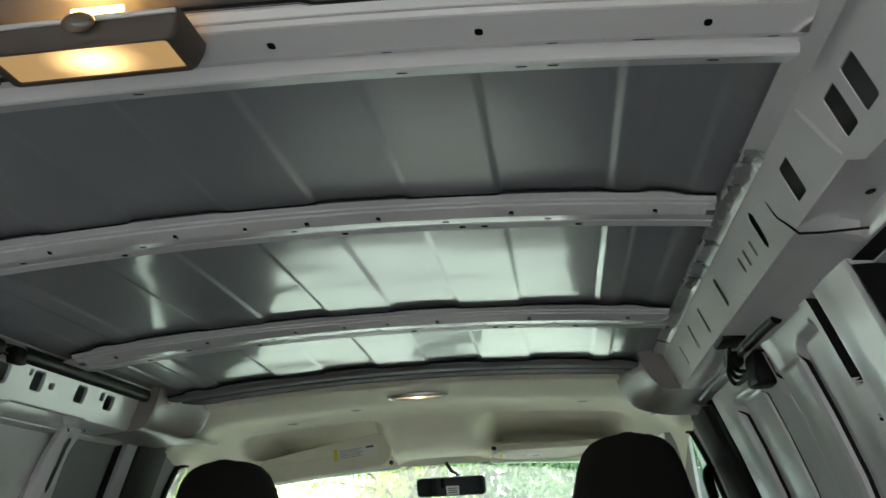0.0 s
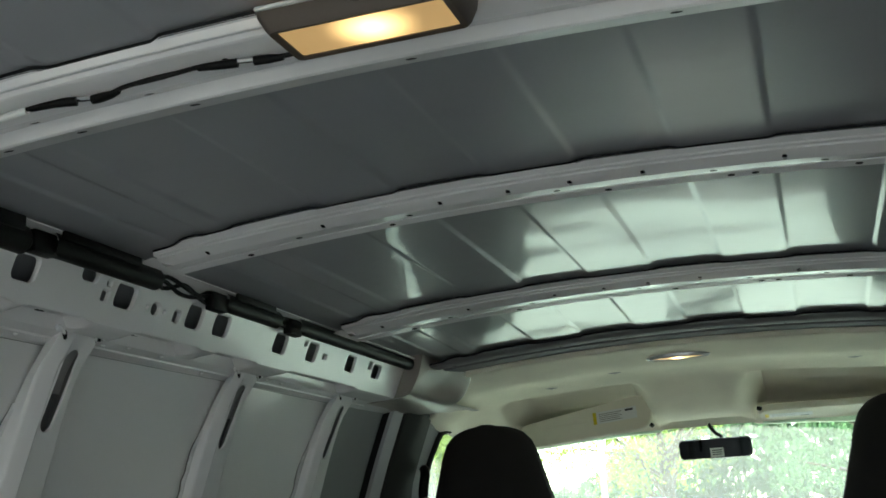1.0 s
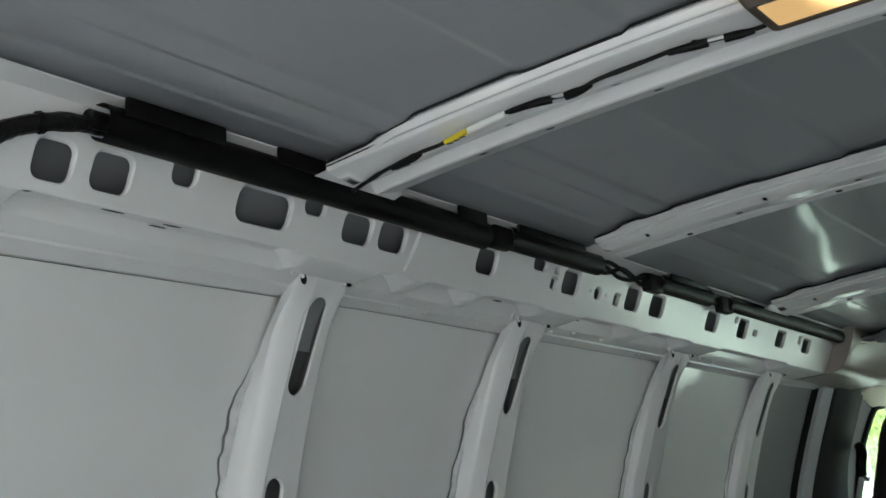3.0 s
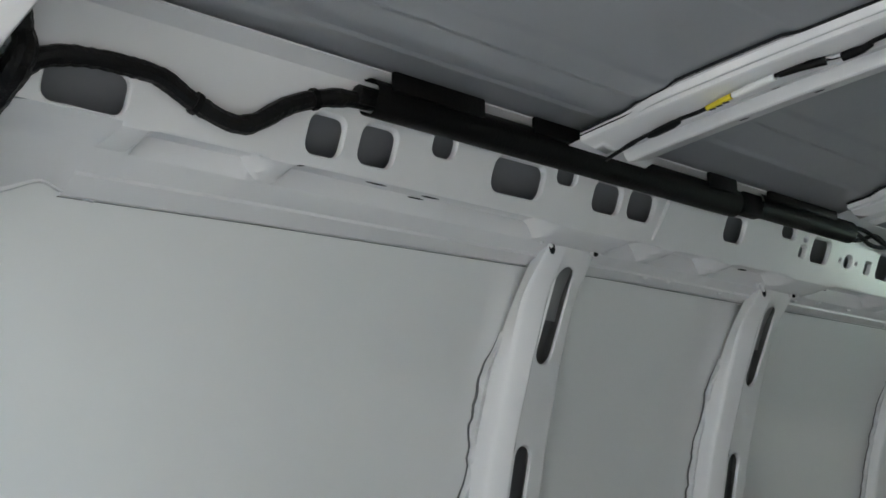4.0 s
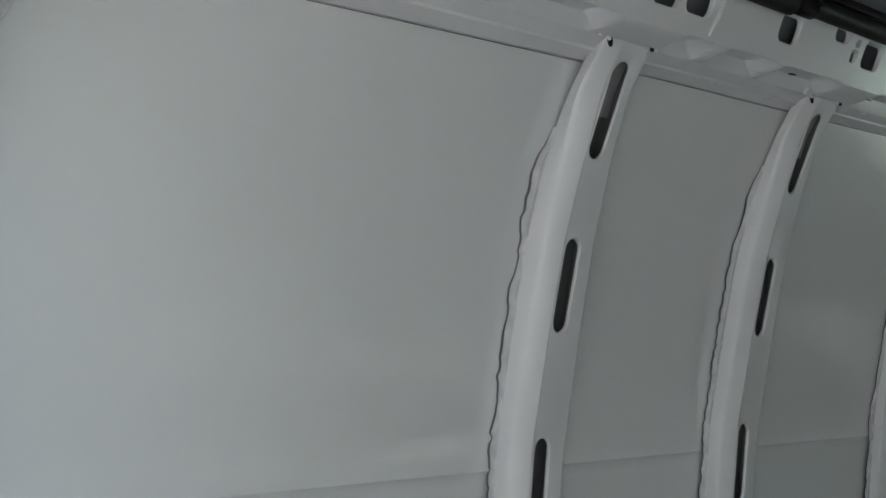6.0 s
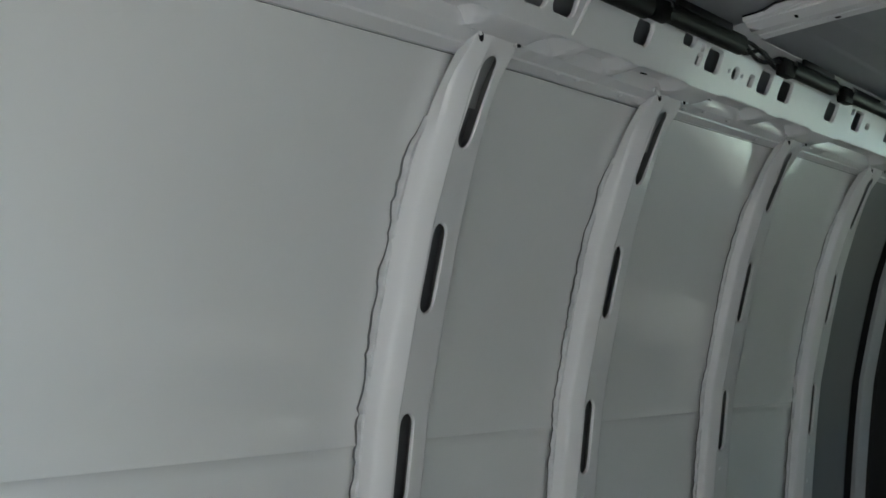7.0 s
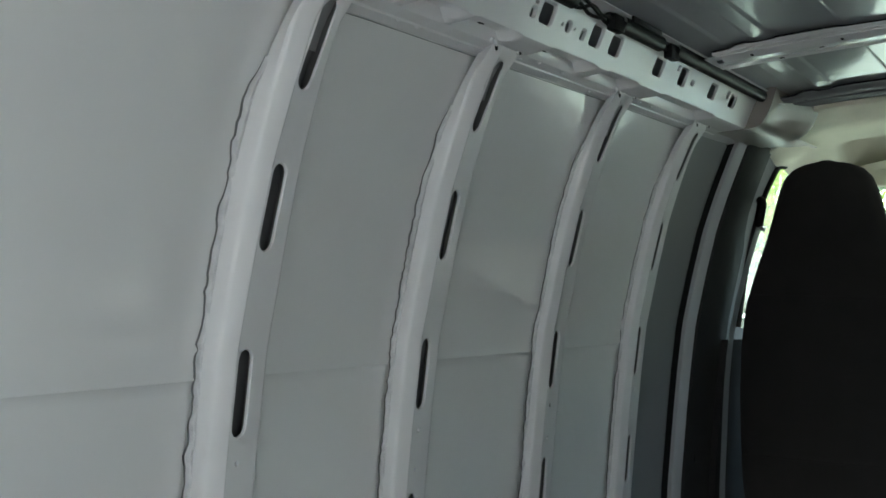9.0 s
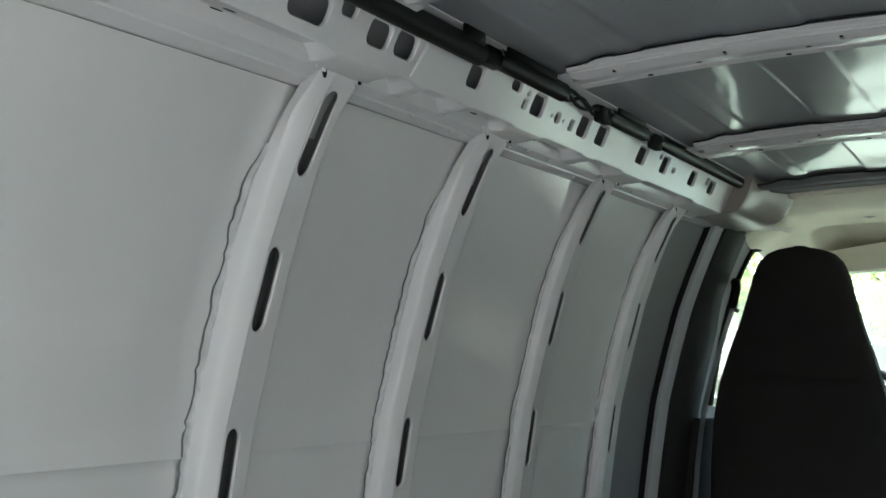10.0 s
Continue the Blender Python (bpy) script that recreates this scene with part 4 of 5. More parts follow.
    vs = grid(bm, [[(0.069 * k * math.cos(a), cy + 0.026 * k * math.sin(a), z - d) for a in np.linspace(0, 2 * math.pi, 33)[:-1]] for k, d in ((1.0, 0.004), (0.7, 0.007), (0.3, 0.008))], close_u=True)
    bm.faces.new(vs[-1])
    part("lens", bm, glow("lit_dome_lens", (1.0, 0.66, 0.34), 0.08, 3.2, (0.0, cy, z - 0.012), 0.026), root, "softly lit lens")
    return root


dome_lamp()


def sun_visor(sg, tilt, label):
    root = thing("sun_visor", (sg * 0.325, 3.95, 1.268), label, "sun visor", "sun visors")
    m = Matrix.Translation((sg * 0.325, 3.945, 1.262) if sg < 0 else (0.335, 4.035, 1.198)) @ Matrix.Rotation(radians(tilt), 4, "X") @ Matrix.Rotation(radians(sg * 5.5 if sg < 0 else -2.5), 4, "Y")
    outline = round_hole(-0.018 if sg < 0 else 0.0, -0.045, 0.405 if sg < 0 else 0.365, 0.104, 0.042, 6)
    outline = [(u, v + ((-0.030 if sg < 0 else 0.018) * ease(0.05, -0.19, u * -sg) if v > -0.045 else 0)) for u, v in outline]
    bm = bmesh.new()
    rows = []
    for k, d in ((0.10, -0.010), (0.93, -0.010), (0.985, -0.007), (1.0, 0.0), (0.985, 0.007), (0.93, 0.010), (0.10, 0.010)):
        rows.append([m @ Vector((u * (1 - (1 - k) * 0.35), d, -0.045 + (v + 0.045) * k)) for u, v in outline])
    vs = grid(bm, rows, close_u=True)
    bm.faces.new(vs[0])
    bm.faces.new(vs[-1])
    part("pad", bm, VISOR, root)
    bm = bmesh.new()
    tube(bm, [m @ Vector((-sg * 0.175, 0, -0.085)), m @ Vector((-sg * 0.182, 0, -0.092))], 0.006, 8)
    part("pivot_clip", bm, BLACK, root)

    def patch(name, u0, u1, v0, v1, mat, lift, label=""):
        b2 = bmesh.new()
        for d in ((-0.010 - lift) * (1 if sg < 0 else -1),):
            q = [m @ Vector((u, d, v)) for u, v in ((u0, v0), (u1, v0), (u1, v1), (u0, v1))]
            b2.faces.new([b2.verts.new(p) for p in q])
        bmesh.ops.solidify(b2, geom=b2.faces[:], thickness=0.0006)
        part(name, b2, mat, root, label)
    a = 0.025 if sg < 0 else -0.155
    patch("warning_label", a, a + 0.118, -0.062, -0.026, WHITE, 0.0015, "white printed warning label")
    patch("label_stripe", a - 0.010, a, -0.062, -0.026, YELLOW, 0.0015, "yellow label edge")
    for k in range(5):
        patch("print_bar", a + 0.008, a + 0.075 - 0.008 * (k % 2), -0.057 + 0.0055 * k, -0.055 + 0.0055 * k, TAUPE, 0.0028)
    patch("print_bar", a + 0.085, a + 0.108, -0.037, -0.031, INK, 0.0028)
    return root


sun_visor(-1, -14, "cream sun visor with a white warning label")
sun_visor(1, -100, "cream sun visor folded up towards the headliner")


def rear_mirror():
    root = thing("rear_view_mirror", (0.02, 4.06, 1.12), "black interior mirror with a white sticker", "mirror")
    m = Matrix.Translation((0.019, 4.055, 1.122)) @ Matrix.Rotation(radians(-12), 4, "Z") @ Matrix.Rotation(radians(10), 4, "X") @ Matrix.Rotation(radians(1.0), 4, "Y")
    out = round_hole(0, 0, 0.214, 0.056, 0.012, 5)
    bm = bmesh.new()
    vs = grid(bm, [[m @ Vector((u * k, d, v * (k if k < 0.9 else 2 * k - 1))) for u, v in out] for k, d in ((0.965, -0.006), (0.975, -0.010), (1.0, -0.006), (1.0, 0.004), (0.9, 0.022), (0.4, 0.032))], close_u=True)
    bm.faces.new(vs[-1])
    part("housing", bm, BLACK, root)
    bm = bmesh.new()
    bm.faces.new([bm.verts.new(m @ Vector((u * 0.967, -0.0065, v * 0.935))) for u, v in out])
    part("mirror_glass", bm, MIRROR, root)
    bm = bmesh.new()
    bm.faces.new([bm.verts.new(m @ Vector((u, -0.0075, v))) for u, v in ((-0.014, -0.024), (0.026, -0.024), (0.026, 0.002), (-0.014, 0.002))])
    part("sticker", bm, WHITE, root, "white square sticker")
    for k in range(3):
        bm = bmesh.new()
        bm.faces.new([bm.verts.new(m @ Vector((u, -0.0085, v))) for u, v in ((-0.008, -0.018 + 0.006 * k), (0.020, -0.018 + 0.006 * k), (0.020, -0.0155 + 0.006 * k), (-0.008, -0.0155 + 0.006 * k))])
        part("print_bar", bm, INK, root)
    bm = bmesh.new()
    tube(bm, curve_points([(0.03, 4.09, 1.135), (0.034, 4.115, 1.158), (0.018, 4.10, 1.170), (0.004, 4.085, 1.195)], 5), 0.0055, 8)
    part("stalk", bm, BLACK, root)
    return root


rear_mirror()

# ---------------------------------------------------------------- cab: glass, doors, dashboard, pillars
WS_TOP, WS_LOW = (4.12, 1.195), (4.86, 0.70)


def ws_point(u, v, push=0.0):
    """Point on the raked, bowed windscreen: u -1..1 across, v 0 top..1 bottom."""
    hw = 0.66 + 0.12 * v
    y = WS_TOP[0] + (WS_LOW[0] - WS_TOP[0]) * v - 0.16 * u * u + push
    return (hw * u, y, WS_TOP[1] + (WS_LOW[1] - WS_TOP[1]) * v - 0.025 * u * u * (1 - v))


bm = bmesh.new()
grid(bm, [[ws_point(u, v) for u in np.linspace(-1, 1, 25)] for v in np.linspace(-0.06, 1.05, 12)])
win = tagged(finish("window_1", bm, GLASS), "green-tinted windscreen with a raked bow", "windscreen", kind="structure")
win.visible_shadow = False
# header over the windscreen and front of the roof
bm = bmesh.new()
grid(bm, [[ws_point(u, -0.09, p) for u in np.linspace(-1, 1, 25)] for p in (-0.03,)] +
     [[(ws_point(u, 0.0)[0], ws_point(u, 0.0)[1] - 0.02, ws_point(u, 0.0)[2] - 0.004) for u in np.linspace(-1, 1, 25)]] +
     [[(ws_point(u, 0.0)[0] * 1.0, ws_point(u, 0.0)[1] + 0.02, ws_point(u, 0.0)[2] + 0.0) for u in np.linspace(-1, 1, 25)]] +
     [[(ws_point(u, 0.0)[0] * 1.06, 4.2 - 0.1 * u * u, 1.40 - 0.10 * u * u) for u in np.linspace(-1, 1, 25)]])
tagged(finish("trim_windscreen_header", bm, CREAM), "cream trim over the windscreen", "trim", kind="structure")


def post_x(z, d):
    """Half width at the door posts."""
    return wall_x(z) + d


# post and bay each have one even grey, darker than the wall panels
POST = material("mid_grey_post", (0.42, 0.425, 0.44), 0.4, mottle=0.05, scale=4)
BAY = material("dull_grey_bay", (0.23, 0.23, 0.236), 0.5, mottle=0.06, scale=5)


def cab_side(sg):
    """Front door inside, with its window opening, and the posts before and behind it."""
    name = "door_2" if sg > 0 else "door_1"
    bm = bmesh.new()

    def place(u, v, depth):
        return (sg * (post_x(v, -0.028) + depth), u, v)
    hole = curve_points([(3.745, 0.735, 0), (3.705, 0.92, 0), (3.676, 1.08, 0), (3.684, 1.165, 0), (3.725, 1.208, 0), (3.93, 1.213, 0), (4.14, 1.17, 0), (4.34, 0.95, 0), (4.53, 0.745, 0), (4.50, 0.72, 0), (4.2, 0.712, 0), (3.83, 0.712, 0)], 3)
    sheet(bm, [(3.58, -0.25), (4.85, -0.25), (4.85, 0.70), (4.62, 0.80), (4.36, 1.12), (4.24, 1.25), (4.10, 1.27), (3.58, 1.27)], [[(p.x, p.y) for p in hole[:-1]]], place, rim=0.03, step=0.06)
    door = tagged(finish(name, bm, DULL), "grey front door frame around its side window", "door", kind="structure")
    bm = bmesh.new()
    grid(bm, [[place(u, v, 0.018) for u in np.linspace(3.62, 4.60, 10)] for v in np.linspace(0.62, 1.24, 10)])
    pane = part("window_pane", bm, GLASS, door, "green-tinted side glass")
    pane.visible_shadow = False
    bm = bmesh.new()
    grid(bm, [[(sg * (post_x(z, -d)), y, z) for z in np.linspace(-0.2, 0.700, 8)] for y, d in ((3.598, 0.03), (3.60, 0.05), (3.70, 0.075), (4.75, 0.095), (4.78, 0.04))])
    part("door_trim", bm, DARKTRIM, door, "dark moulded door trim")
    # black weather strip round the opening
    bm = bmesh.new()
    tube(bm, [place(p.x, p.y, -0.004) for p in hole], 0.009, 6)
    part("weather_strip", bm, RUBBER_SHADE, door, "black rubber weather strip")
    # dark trim on the door post
    bm = bmesh.new()
    zs = np.linspace(-0.2, 1.262, 30)
    grid(bm, [[(sg * post_x(z, d), y + (0.055 * (1 - ease(0.93, 1.08, z)) if y > 3.57 else 0.0), z) for z in zs] for y, d in ((3.428, -0.004), (3.434, -0.018), (3.47, -0.026), (3.51, -0.032), (3.56, -0.034), (3.588, -0.033), (3.594, -0.012))])
    tagged(finish("trim_post", bm, DARKTRIM), "dark grey plastic door post trim", "trim", kind="structure")
    # light strip of the post towards the load space, and the deep bay behind it
    bm = bmesh.new()
    zs = np.linspace(0.0, 1.262, 40)
    grid(bm, [[(sg * post_x(z, d), y, z) for z in zs] for y, d in ((3.396, 0.016), (3.393, 0.004), (3.396, 0.0), (3.405, -0.004), (3.44, -0.012), (3.458, -0.015), (3.463, -0.011), (3.466, 0.05))])
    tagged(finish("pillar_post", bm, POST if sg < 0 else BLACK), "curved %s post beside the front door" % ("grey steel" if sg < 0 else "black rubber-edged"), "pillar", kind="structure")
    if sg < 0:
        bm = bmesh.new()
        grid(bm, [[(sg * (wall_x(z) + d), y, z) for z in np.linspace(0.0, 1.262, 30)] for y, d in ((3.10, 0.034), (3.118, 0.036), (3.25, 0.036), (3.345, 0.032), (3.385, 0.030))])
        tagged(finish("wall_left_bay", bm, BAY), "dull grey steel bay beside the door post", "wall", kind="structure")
        # black strip that paints the shade in the groove beside the post
        bm = bmesh.new()
        grid(bm, [[(sg * (wall_x(z) + d), y, z) for z in np.linspace(0.0, 1.262, 30)] for y, d in ((3.378, 0.0293), (3.386, 0.034), (3.398, 0.032), (3.402, 0.0))])
        tagged(finish("trim_bay_groove_shade", bm, RUBBER_SHADE), "black strip painting the shaded groove between bay and door post", "trim", kind="structure")
        bm = bmesh.new()
        grid(bm, [[(sg * x, y, z) for y in np.linspace(3.205, 3.46, 8)] for x, z in ((0.6451, 1.2545), (0.6465, 1.2500), (0.651, 1.2483), (0.70, 1.2480), (0.708, 1.2450), (0.735, 1.2400), (0.765, 1.2345), (0.768, 1.2375), (0.90, 1.240))])
        tagged(finish("trim_bay_lip", bm, PAINT), "grey folded lip over the bay", "trim", kind="structure")
    # windscreen pillar
    bm = bmesh.new()
    rows = []
    for v in np.linspace(-0.1, 1.1, 12):
        p = Vector(ws_point(sg * 1.0, v))
        rows.append([p + Vector((sg * a, b, c)) for a, b, c in ((-0.03, -0.01, 0), (-0.01, -0.06, 0.0), (0.05, -0.07, 0), (0.07, 0.02, 0), (0.0, 0.03, 0))])
    grid(bm, rows, close_u=True)
    tagged(finish("trim_windscreen_pillar", bm, TAUPE), "taupe windscreen pillar trim", "trim", kind="structure")
    # body side over the door, closing to the roof
    bm = bmesh.new()
    grid(bm, [[(sg * x, y, z) for y in np.linspace(3.40, 4.30, 10)] for x, z in ((0.60, 1.262), (0.66, 1.246), (0.70, 1.238), (0.745, 1.236), (0.790, 1.240), (0.790, 1.33))])
    tagged(finish("trim_cant_rail", bm, TAUPE), "taupe trim above the front door", "trim", kind="structure")
    # outer body skin closing the cab side behind the door
    bm = bmesh.new()
    grid(bm, [[(sg * (wall_x(z) + 0.085), y, z) for z in np.linspace(-0.3, 1.30, 20)] for y in (3.40, 3.75)])
    tagged(finish("wall_cab_skin", bm, PANEL), "outer body skin beside the cab", "wall", kind="structure")
    if sg > 0:
        return
    bm = bmesh.new()
    rng = random.Random(8)
    tube(bm, [(sg * post_x(z, -0.0175), 3.463 + rng.uniform(-0.0015, 0.0015), z) for z in np.linspace(0.0, 1.25, 60)], 0.0025, 6)
    tagged(finish("trim_edge_piping", bm, SEALER), "pale piping along the post edge", "trim", kind="structure")


cab_side(-1)
cab_side(1)

bm = bmesh.new()
grid(bm, [[(x, y - 0.10 * (x / 0.8) ** 2, z - 0.05 * (x / 0.85) ** 2) for x in np.linspace(-0.92, 0.92, 25)] for y, z in ((4.90, 0.62), (4.93, 0.66), (5.2, 0.63), (5.6, 0.55), (5.85, 0.46), (5.93, 0.36), (5.95, -0.20))])
tagged(finish("hood", bm, material("white_hood_paint", (0.78, 0.78, 0.77), 0.3, mottle=0.02, coat=1.0)), "white painted van hood before the windscreen", "hood", kind="structure")
bm = bmesh.new()
grid(bm, [[(x, y - 0.10 * (x / 0.8) ** 2, z + 0.02 * math.exp(-((x + 0.5) / 0.2) ** 2) * (y < 4.6)) for x in np.linspace(-0.80, 0.80, 33)] for y, z in ((4.50, -0.2), (4.47, 0.30), (4.46, 0.52), (4.48, 0.64), (4.53, 0.700), (4.62, 0.725), (4.86, 0.70), (4.92, 0.55), (5.0, -0.25))])
tagged(finish("dashboard", bm, material("grey_dashboard_top", (0.09, 0.09, 0.088), 0.9, mottle=0.08, scale=15, grain=500, bump=0.3, spec=0.15)), "grey plastic dashboard under the windscreen", "dashboard")


def steering_wheel():
    root = thing("steering_wheel", (-0.50, 4.33, 0.66), "dark grey steering wheel with light spokes", "steering wheel")
    m = Matrix.Translation((-0.50, 4.30, 0.70)) @ Matrix.Rotation(radians(-62), 4, "X")
    bm = bmesh.new()
    ring = [m @ Vector((0.19 * math.cos(a), 0.19 * math.sin(a), 0)) for a in np.linspace(0, 2 * math.pi, 41)]
    tube(bm, ring, 0.014, 10, caps=False)
    part("rim", bm, VINYL, root)
    bm = bmesh.new()
    vs = grid(bm, [[m @ Vector((0.075 * k * math.cos(a), 0.06 * k * math.sin(a), z)) for a in np.linspace(0, 2 * math.pi, 25)[:-1]] for k, z in ((1.0, -0.05), (1.0, -0.01), (0.8, 0.015), (0.2, 0.02))], close_u=True)
    bm.faces.new(vs[-1])
    part("hub", bm, DASH, root)
    for a in (20, 160, 270):
        bm = bmesh.new()
        c, s = math.cos(radians(a)), math.sin(radians(a))
        tube(bm, [m @ Vector((0.06 * c, 0.06 * s, 0)), m @ Vector((0.185 * c, 0.185 * s, 0))], 0.010, 8)
        part("spoke", bm, STEEL, root)
    bm = bmesh.new()
    tube(bm, [m @ Vector((0, 0, -0.02)), (-0.50, 4.52, 0.60)], 0.035, 12)
    part("column", bm, DASH, root)
    return root


steering_wheel()


def bucket_seat(cx, label):
    """High-backed van seat seen from behind: shell, seams, side bolsters, cushion and base."""
    yb = 3.62
    root = thing("bucket_seat", (cx, yb + 0.25, -0.25), label, "seat", "front seats")
    half = [(0.10, 0.230), (0.30, 0.252), (0.45, 0.256), (0.55, 0.256), (0.68, 0.250), (0.80, 0.234), (0.90, 0.203), (0.98, 0.174), (1.06, 0.151), (1.12, 0.135), (1.16, 0.118), (1.185, 0.093), (1.198, 0.058), (1.203, 0.018)]

    def section(z, w, n=28):
        lean = 0.10 * (z - 0.4) * -0.6
        th = 0.060 - 0.018 * ease(0.7, 1.19, z)
        pts = []
        for k in range(n):
            a = 2 * math.pi * k / n
            c, s = math.cos(a), math.sin(a)
            pts.append((cx + w * math.copysign(abs(c) ** 0.75, c), yb + 0.06 + lean + th * math.copysign(abs(s) ** 0.62, s), z))
        return pts
    z_all = np.concatenate([np.linspace(0.10, 1.12, 40), np.linspace(1.13, 1.203, 12)])

    def slab(name, za, zb, mat, lab=""):
        bm = bmesh.new()
        zz = [z for z in z_all if za < z < zb]
        zz = [za] + zz + [zb]
        rows = [section(z, lerp(half, z)) for z in zz]

        def shrink(row, f, dz):
            c = sum((Vector(p) for p in row), Vector()) / len(row)
            return [tuple(c + (Vector(p) - c) * f + Vector((0, 0, dz))) for p in row]
        rows = [shrink(rows[0], 0.985, -0.0015)] + rows + [shrink(rows[-1], 0.985, 0.0015)]
        vs = grid(bm, rows, close_u=True)
        bm.faces.new(vs[0])
        bm.faces.new(vs[-1])
        part(name, bm, mat, root, lab)
    slab("head_panel", 0.832, 1.203, CLOTH)
    slab("back_panel", 0.372, 0.829, CLOTH)
    slab("lower_panel", 0.10, 0.369, CLOTH)
    for z in (0.8305, 0.3705):
        bm = bmesh.new()
        ring = section(z, lerp(half, z) * 0.992)
        tube(bm, [Vector(p) for p in ring] + [Vector(ring[0])], 0.0016, 6, caps=False)
        part("seam", bm, CLOTH, root, "sewn seam")
    bm = bmesh.new()
    box(bm, cx - 0.25, cx + 0.25, yb + 0.08, yb + 0.58, -0.02, 0.14, 0.04, 3)
    part("cushion", bm, CLOTH, root)
    bm = bmesh.new()
    box(bm, cx - 0.20, cx + 0.20, yb + 0.12, yb + 0.52, -0.25, -0.02, 0.01)
    part("pedestal", bm, DASH, root)
    return root


bucket_seat(-0.541, "charcoal cloth high-backed driver seat")
bucket_seat(0.524, "charcoal cloth high-backed passenger seat")
bm = bmesh.new()
box(bm, -0.20, 0.20, 3.72, 4.45, -0.25, 0.52, 0.04, 3)
tagged(finish("engine_cover", bm, CLOTH), "dark moulded engine cover between the seats", "cover")


def seat_belt(sg):
    root = thing("seat_belt", (sg * 0.79, 3.60, 0.7), "grey seat belt hanging from a black pillar loop", "seat belt", "seat belts")
    bm = bmesh.new()
    rows = []
    for z in np.linspace(0.2, 1.04, 12):
        x = sg * (post_x(z, -0.062) - 0.006 * math.sin(z * 7))
        rows.append([(x, 3.590, z), (x - sg * 0.006, 3.615, z), (x, 3.640, z)])
    grid(bm, rows)
    bmesh.ops.solidify(bm, geom=bm.faces[:], thickness=0.0015)
    part("webbing", bm, WEBBING, root)
    bm = bmesh.new()
    x = sg * post_x(1.07, -0.058)
    tube(bm, curve_points([(x, 3.592, 1.030), (x - sg * 0.006, 3.580, 1.050), (x - sg * 0.010, 3.584, 1.078), (x - sg * 0.006, 3.598, 1.094), (x, 3.608, 1.100)], 5), 0.0135, 10)
    part("pillar_loop", bm, BLACK, root)
    bm = bmesh.new()
    tube(bm, curve_points([(x - sg * 0.004, 3.585, 1.028), (x - sg * 0.008, 3.605, 1.016), (x - sg * 0.004, 3.628, 1.022)], 4), 0.006, 8)
    part("guide_bar", bm, STEEL, root, "bright steel guide bar")
    return root


seat_belt(-1)
seat_belt(1)

hook_root = thing("tie_hook", (-0.872, 3.495, 0.36), "small black wire tie hook on the door post", "hook")
bm = bmesh.new()
tube(bm, [(-0.868, 3.488 + 0.012 * math.cos(a), 0.372 + 0.012 * math.sin(a)) for a in np.linspace(0, 2 * math.pi, 19)], 0.0022, 6, caps=False)
part("ring", bm, BLACK, hook_root)
bm = bmesh.new()
tube(bm, [(-0.866, 3.500, 0.372), (-0.890, 3.504, 0.372)], 0.003, 6)
part("stem", bm, BLACK, hook_root)


# ---------------------------------------------------------------- right side: pillar and side cargo doors
def right_pillar(y0, y1, label):
    root = thing("wall_pillar", (0.87, (y0 + y1) / 2, 0.02), label, "pillar", "wall pillars")
    zs = np.linspace(0.02, 1.26, 40)
    bm = bmesh.new()
    grid(bm, [[(wall_x(z) + d, y, z) for z in zs] for y, d in ((y0 - 0.05, 0.048), (y0 - 0.03, 0.02), (y0, 0.0), (y1 - 0.02, -0.004), (y1, 0.004), (y1 + 0.01, 0.045))])
    part("flank", bm, PAINT, root)
    return root


right_pillar(1.00, 1.07, "grey steel wall pillar")
right_pillar(1.48, 1.55, "grey steel wall pillar")
# shallow black panel that paints the shade of a deep open cavity
bm = bmesh.new()
zz = np.linspace(0.05, 1.2375, 30)
grid(bm, [[(wall_x(z) + d, y, z) for z in zz] for y, d in ((1.70, 0.044), (1.72, 0.030), (1.96, 0.034), (2.013, 0.040))])
grid(bm, [[(x, y, 1.2435 - 0.1 * (x - 0.705)) for x in (0.709, 0.735, 0.78)] for y in (1.84, 1.90, 2.013)])
tagged(finish("trim_cavity_shade", bm, RUBBER_SHADE), "black panel painting a deep shaded hollow by the side doors", "trim", kind="structure")


DOOR_TOP = [(2.015, 1.238), (2.021, 1.262), (2.034, 1.280), (2.055, 1.288), (2.31, 1.290), (2.334, 1.285), (2.345, 1.268), (2.356, 1.254), (2.376, 1.250), (2.603, 1.247)]
FRONT_TOP = [(2.611, 1.224), (2.625, 1.236), (2.66, 1.240), (3.28, 1.240), (3.315, 1.234), (3.33, 1.215)]
# depth of the pressed inner sheet along the door: raised frames, wells and the deep undercut at each well's forward edge
RELIEF = [(2.015, 0.003), (2.03, 0.0), (2.12, -0.002), (2.18, 0.0), (2.258, 0.0), (2.268, 0.003), (2.284, 0.017), (2.425, 0.018), (2.436, 0.020), (2.447, 0.020), (2.4485, 0.013),
          (2.450, 0.006), (2.462, 0.0), (2.52, -0.001), (2.585, 0.001), (2.603, 0.008), (2.611, 0.012), (2.63, 0.010), (2.70, 0.013), (2.789, 0.013), (2.793, 0.019),
          (2.802, 0.019), (2.8035, 0.0135), (2.805, 0.008), (2.82, 0.013), (3.055, 0.018), (3.072, 0.022), (3.086, 0.022), (3.088, 0.0145), (3.090, 0.007), (3.105, 0.0), (3.20, -0.002), (3.30, 0.001), (3.33, 0.012)]
WELL_TOP = [(2.27, 1.215), (2.40, 1.214), (2.43, 1.206), (2.45, 1.190), (2.60, 1.19), (2.64, 1.160), (2.67, 1.185), (2.75, 1.204), (2.775, 1.203), (2.803, 1.186), (2.805, 1.196), (3.04, 1.202), (3.075, 1.194), (3.09, 1.176)]


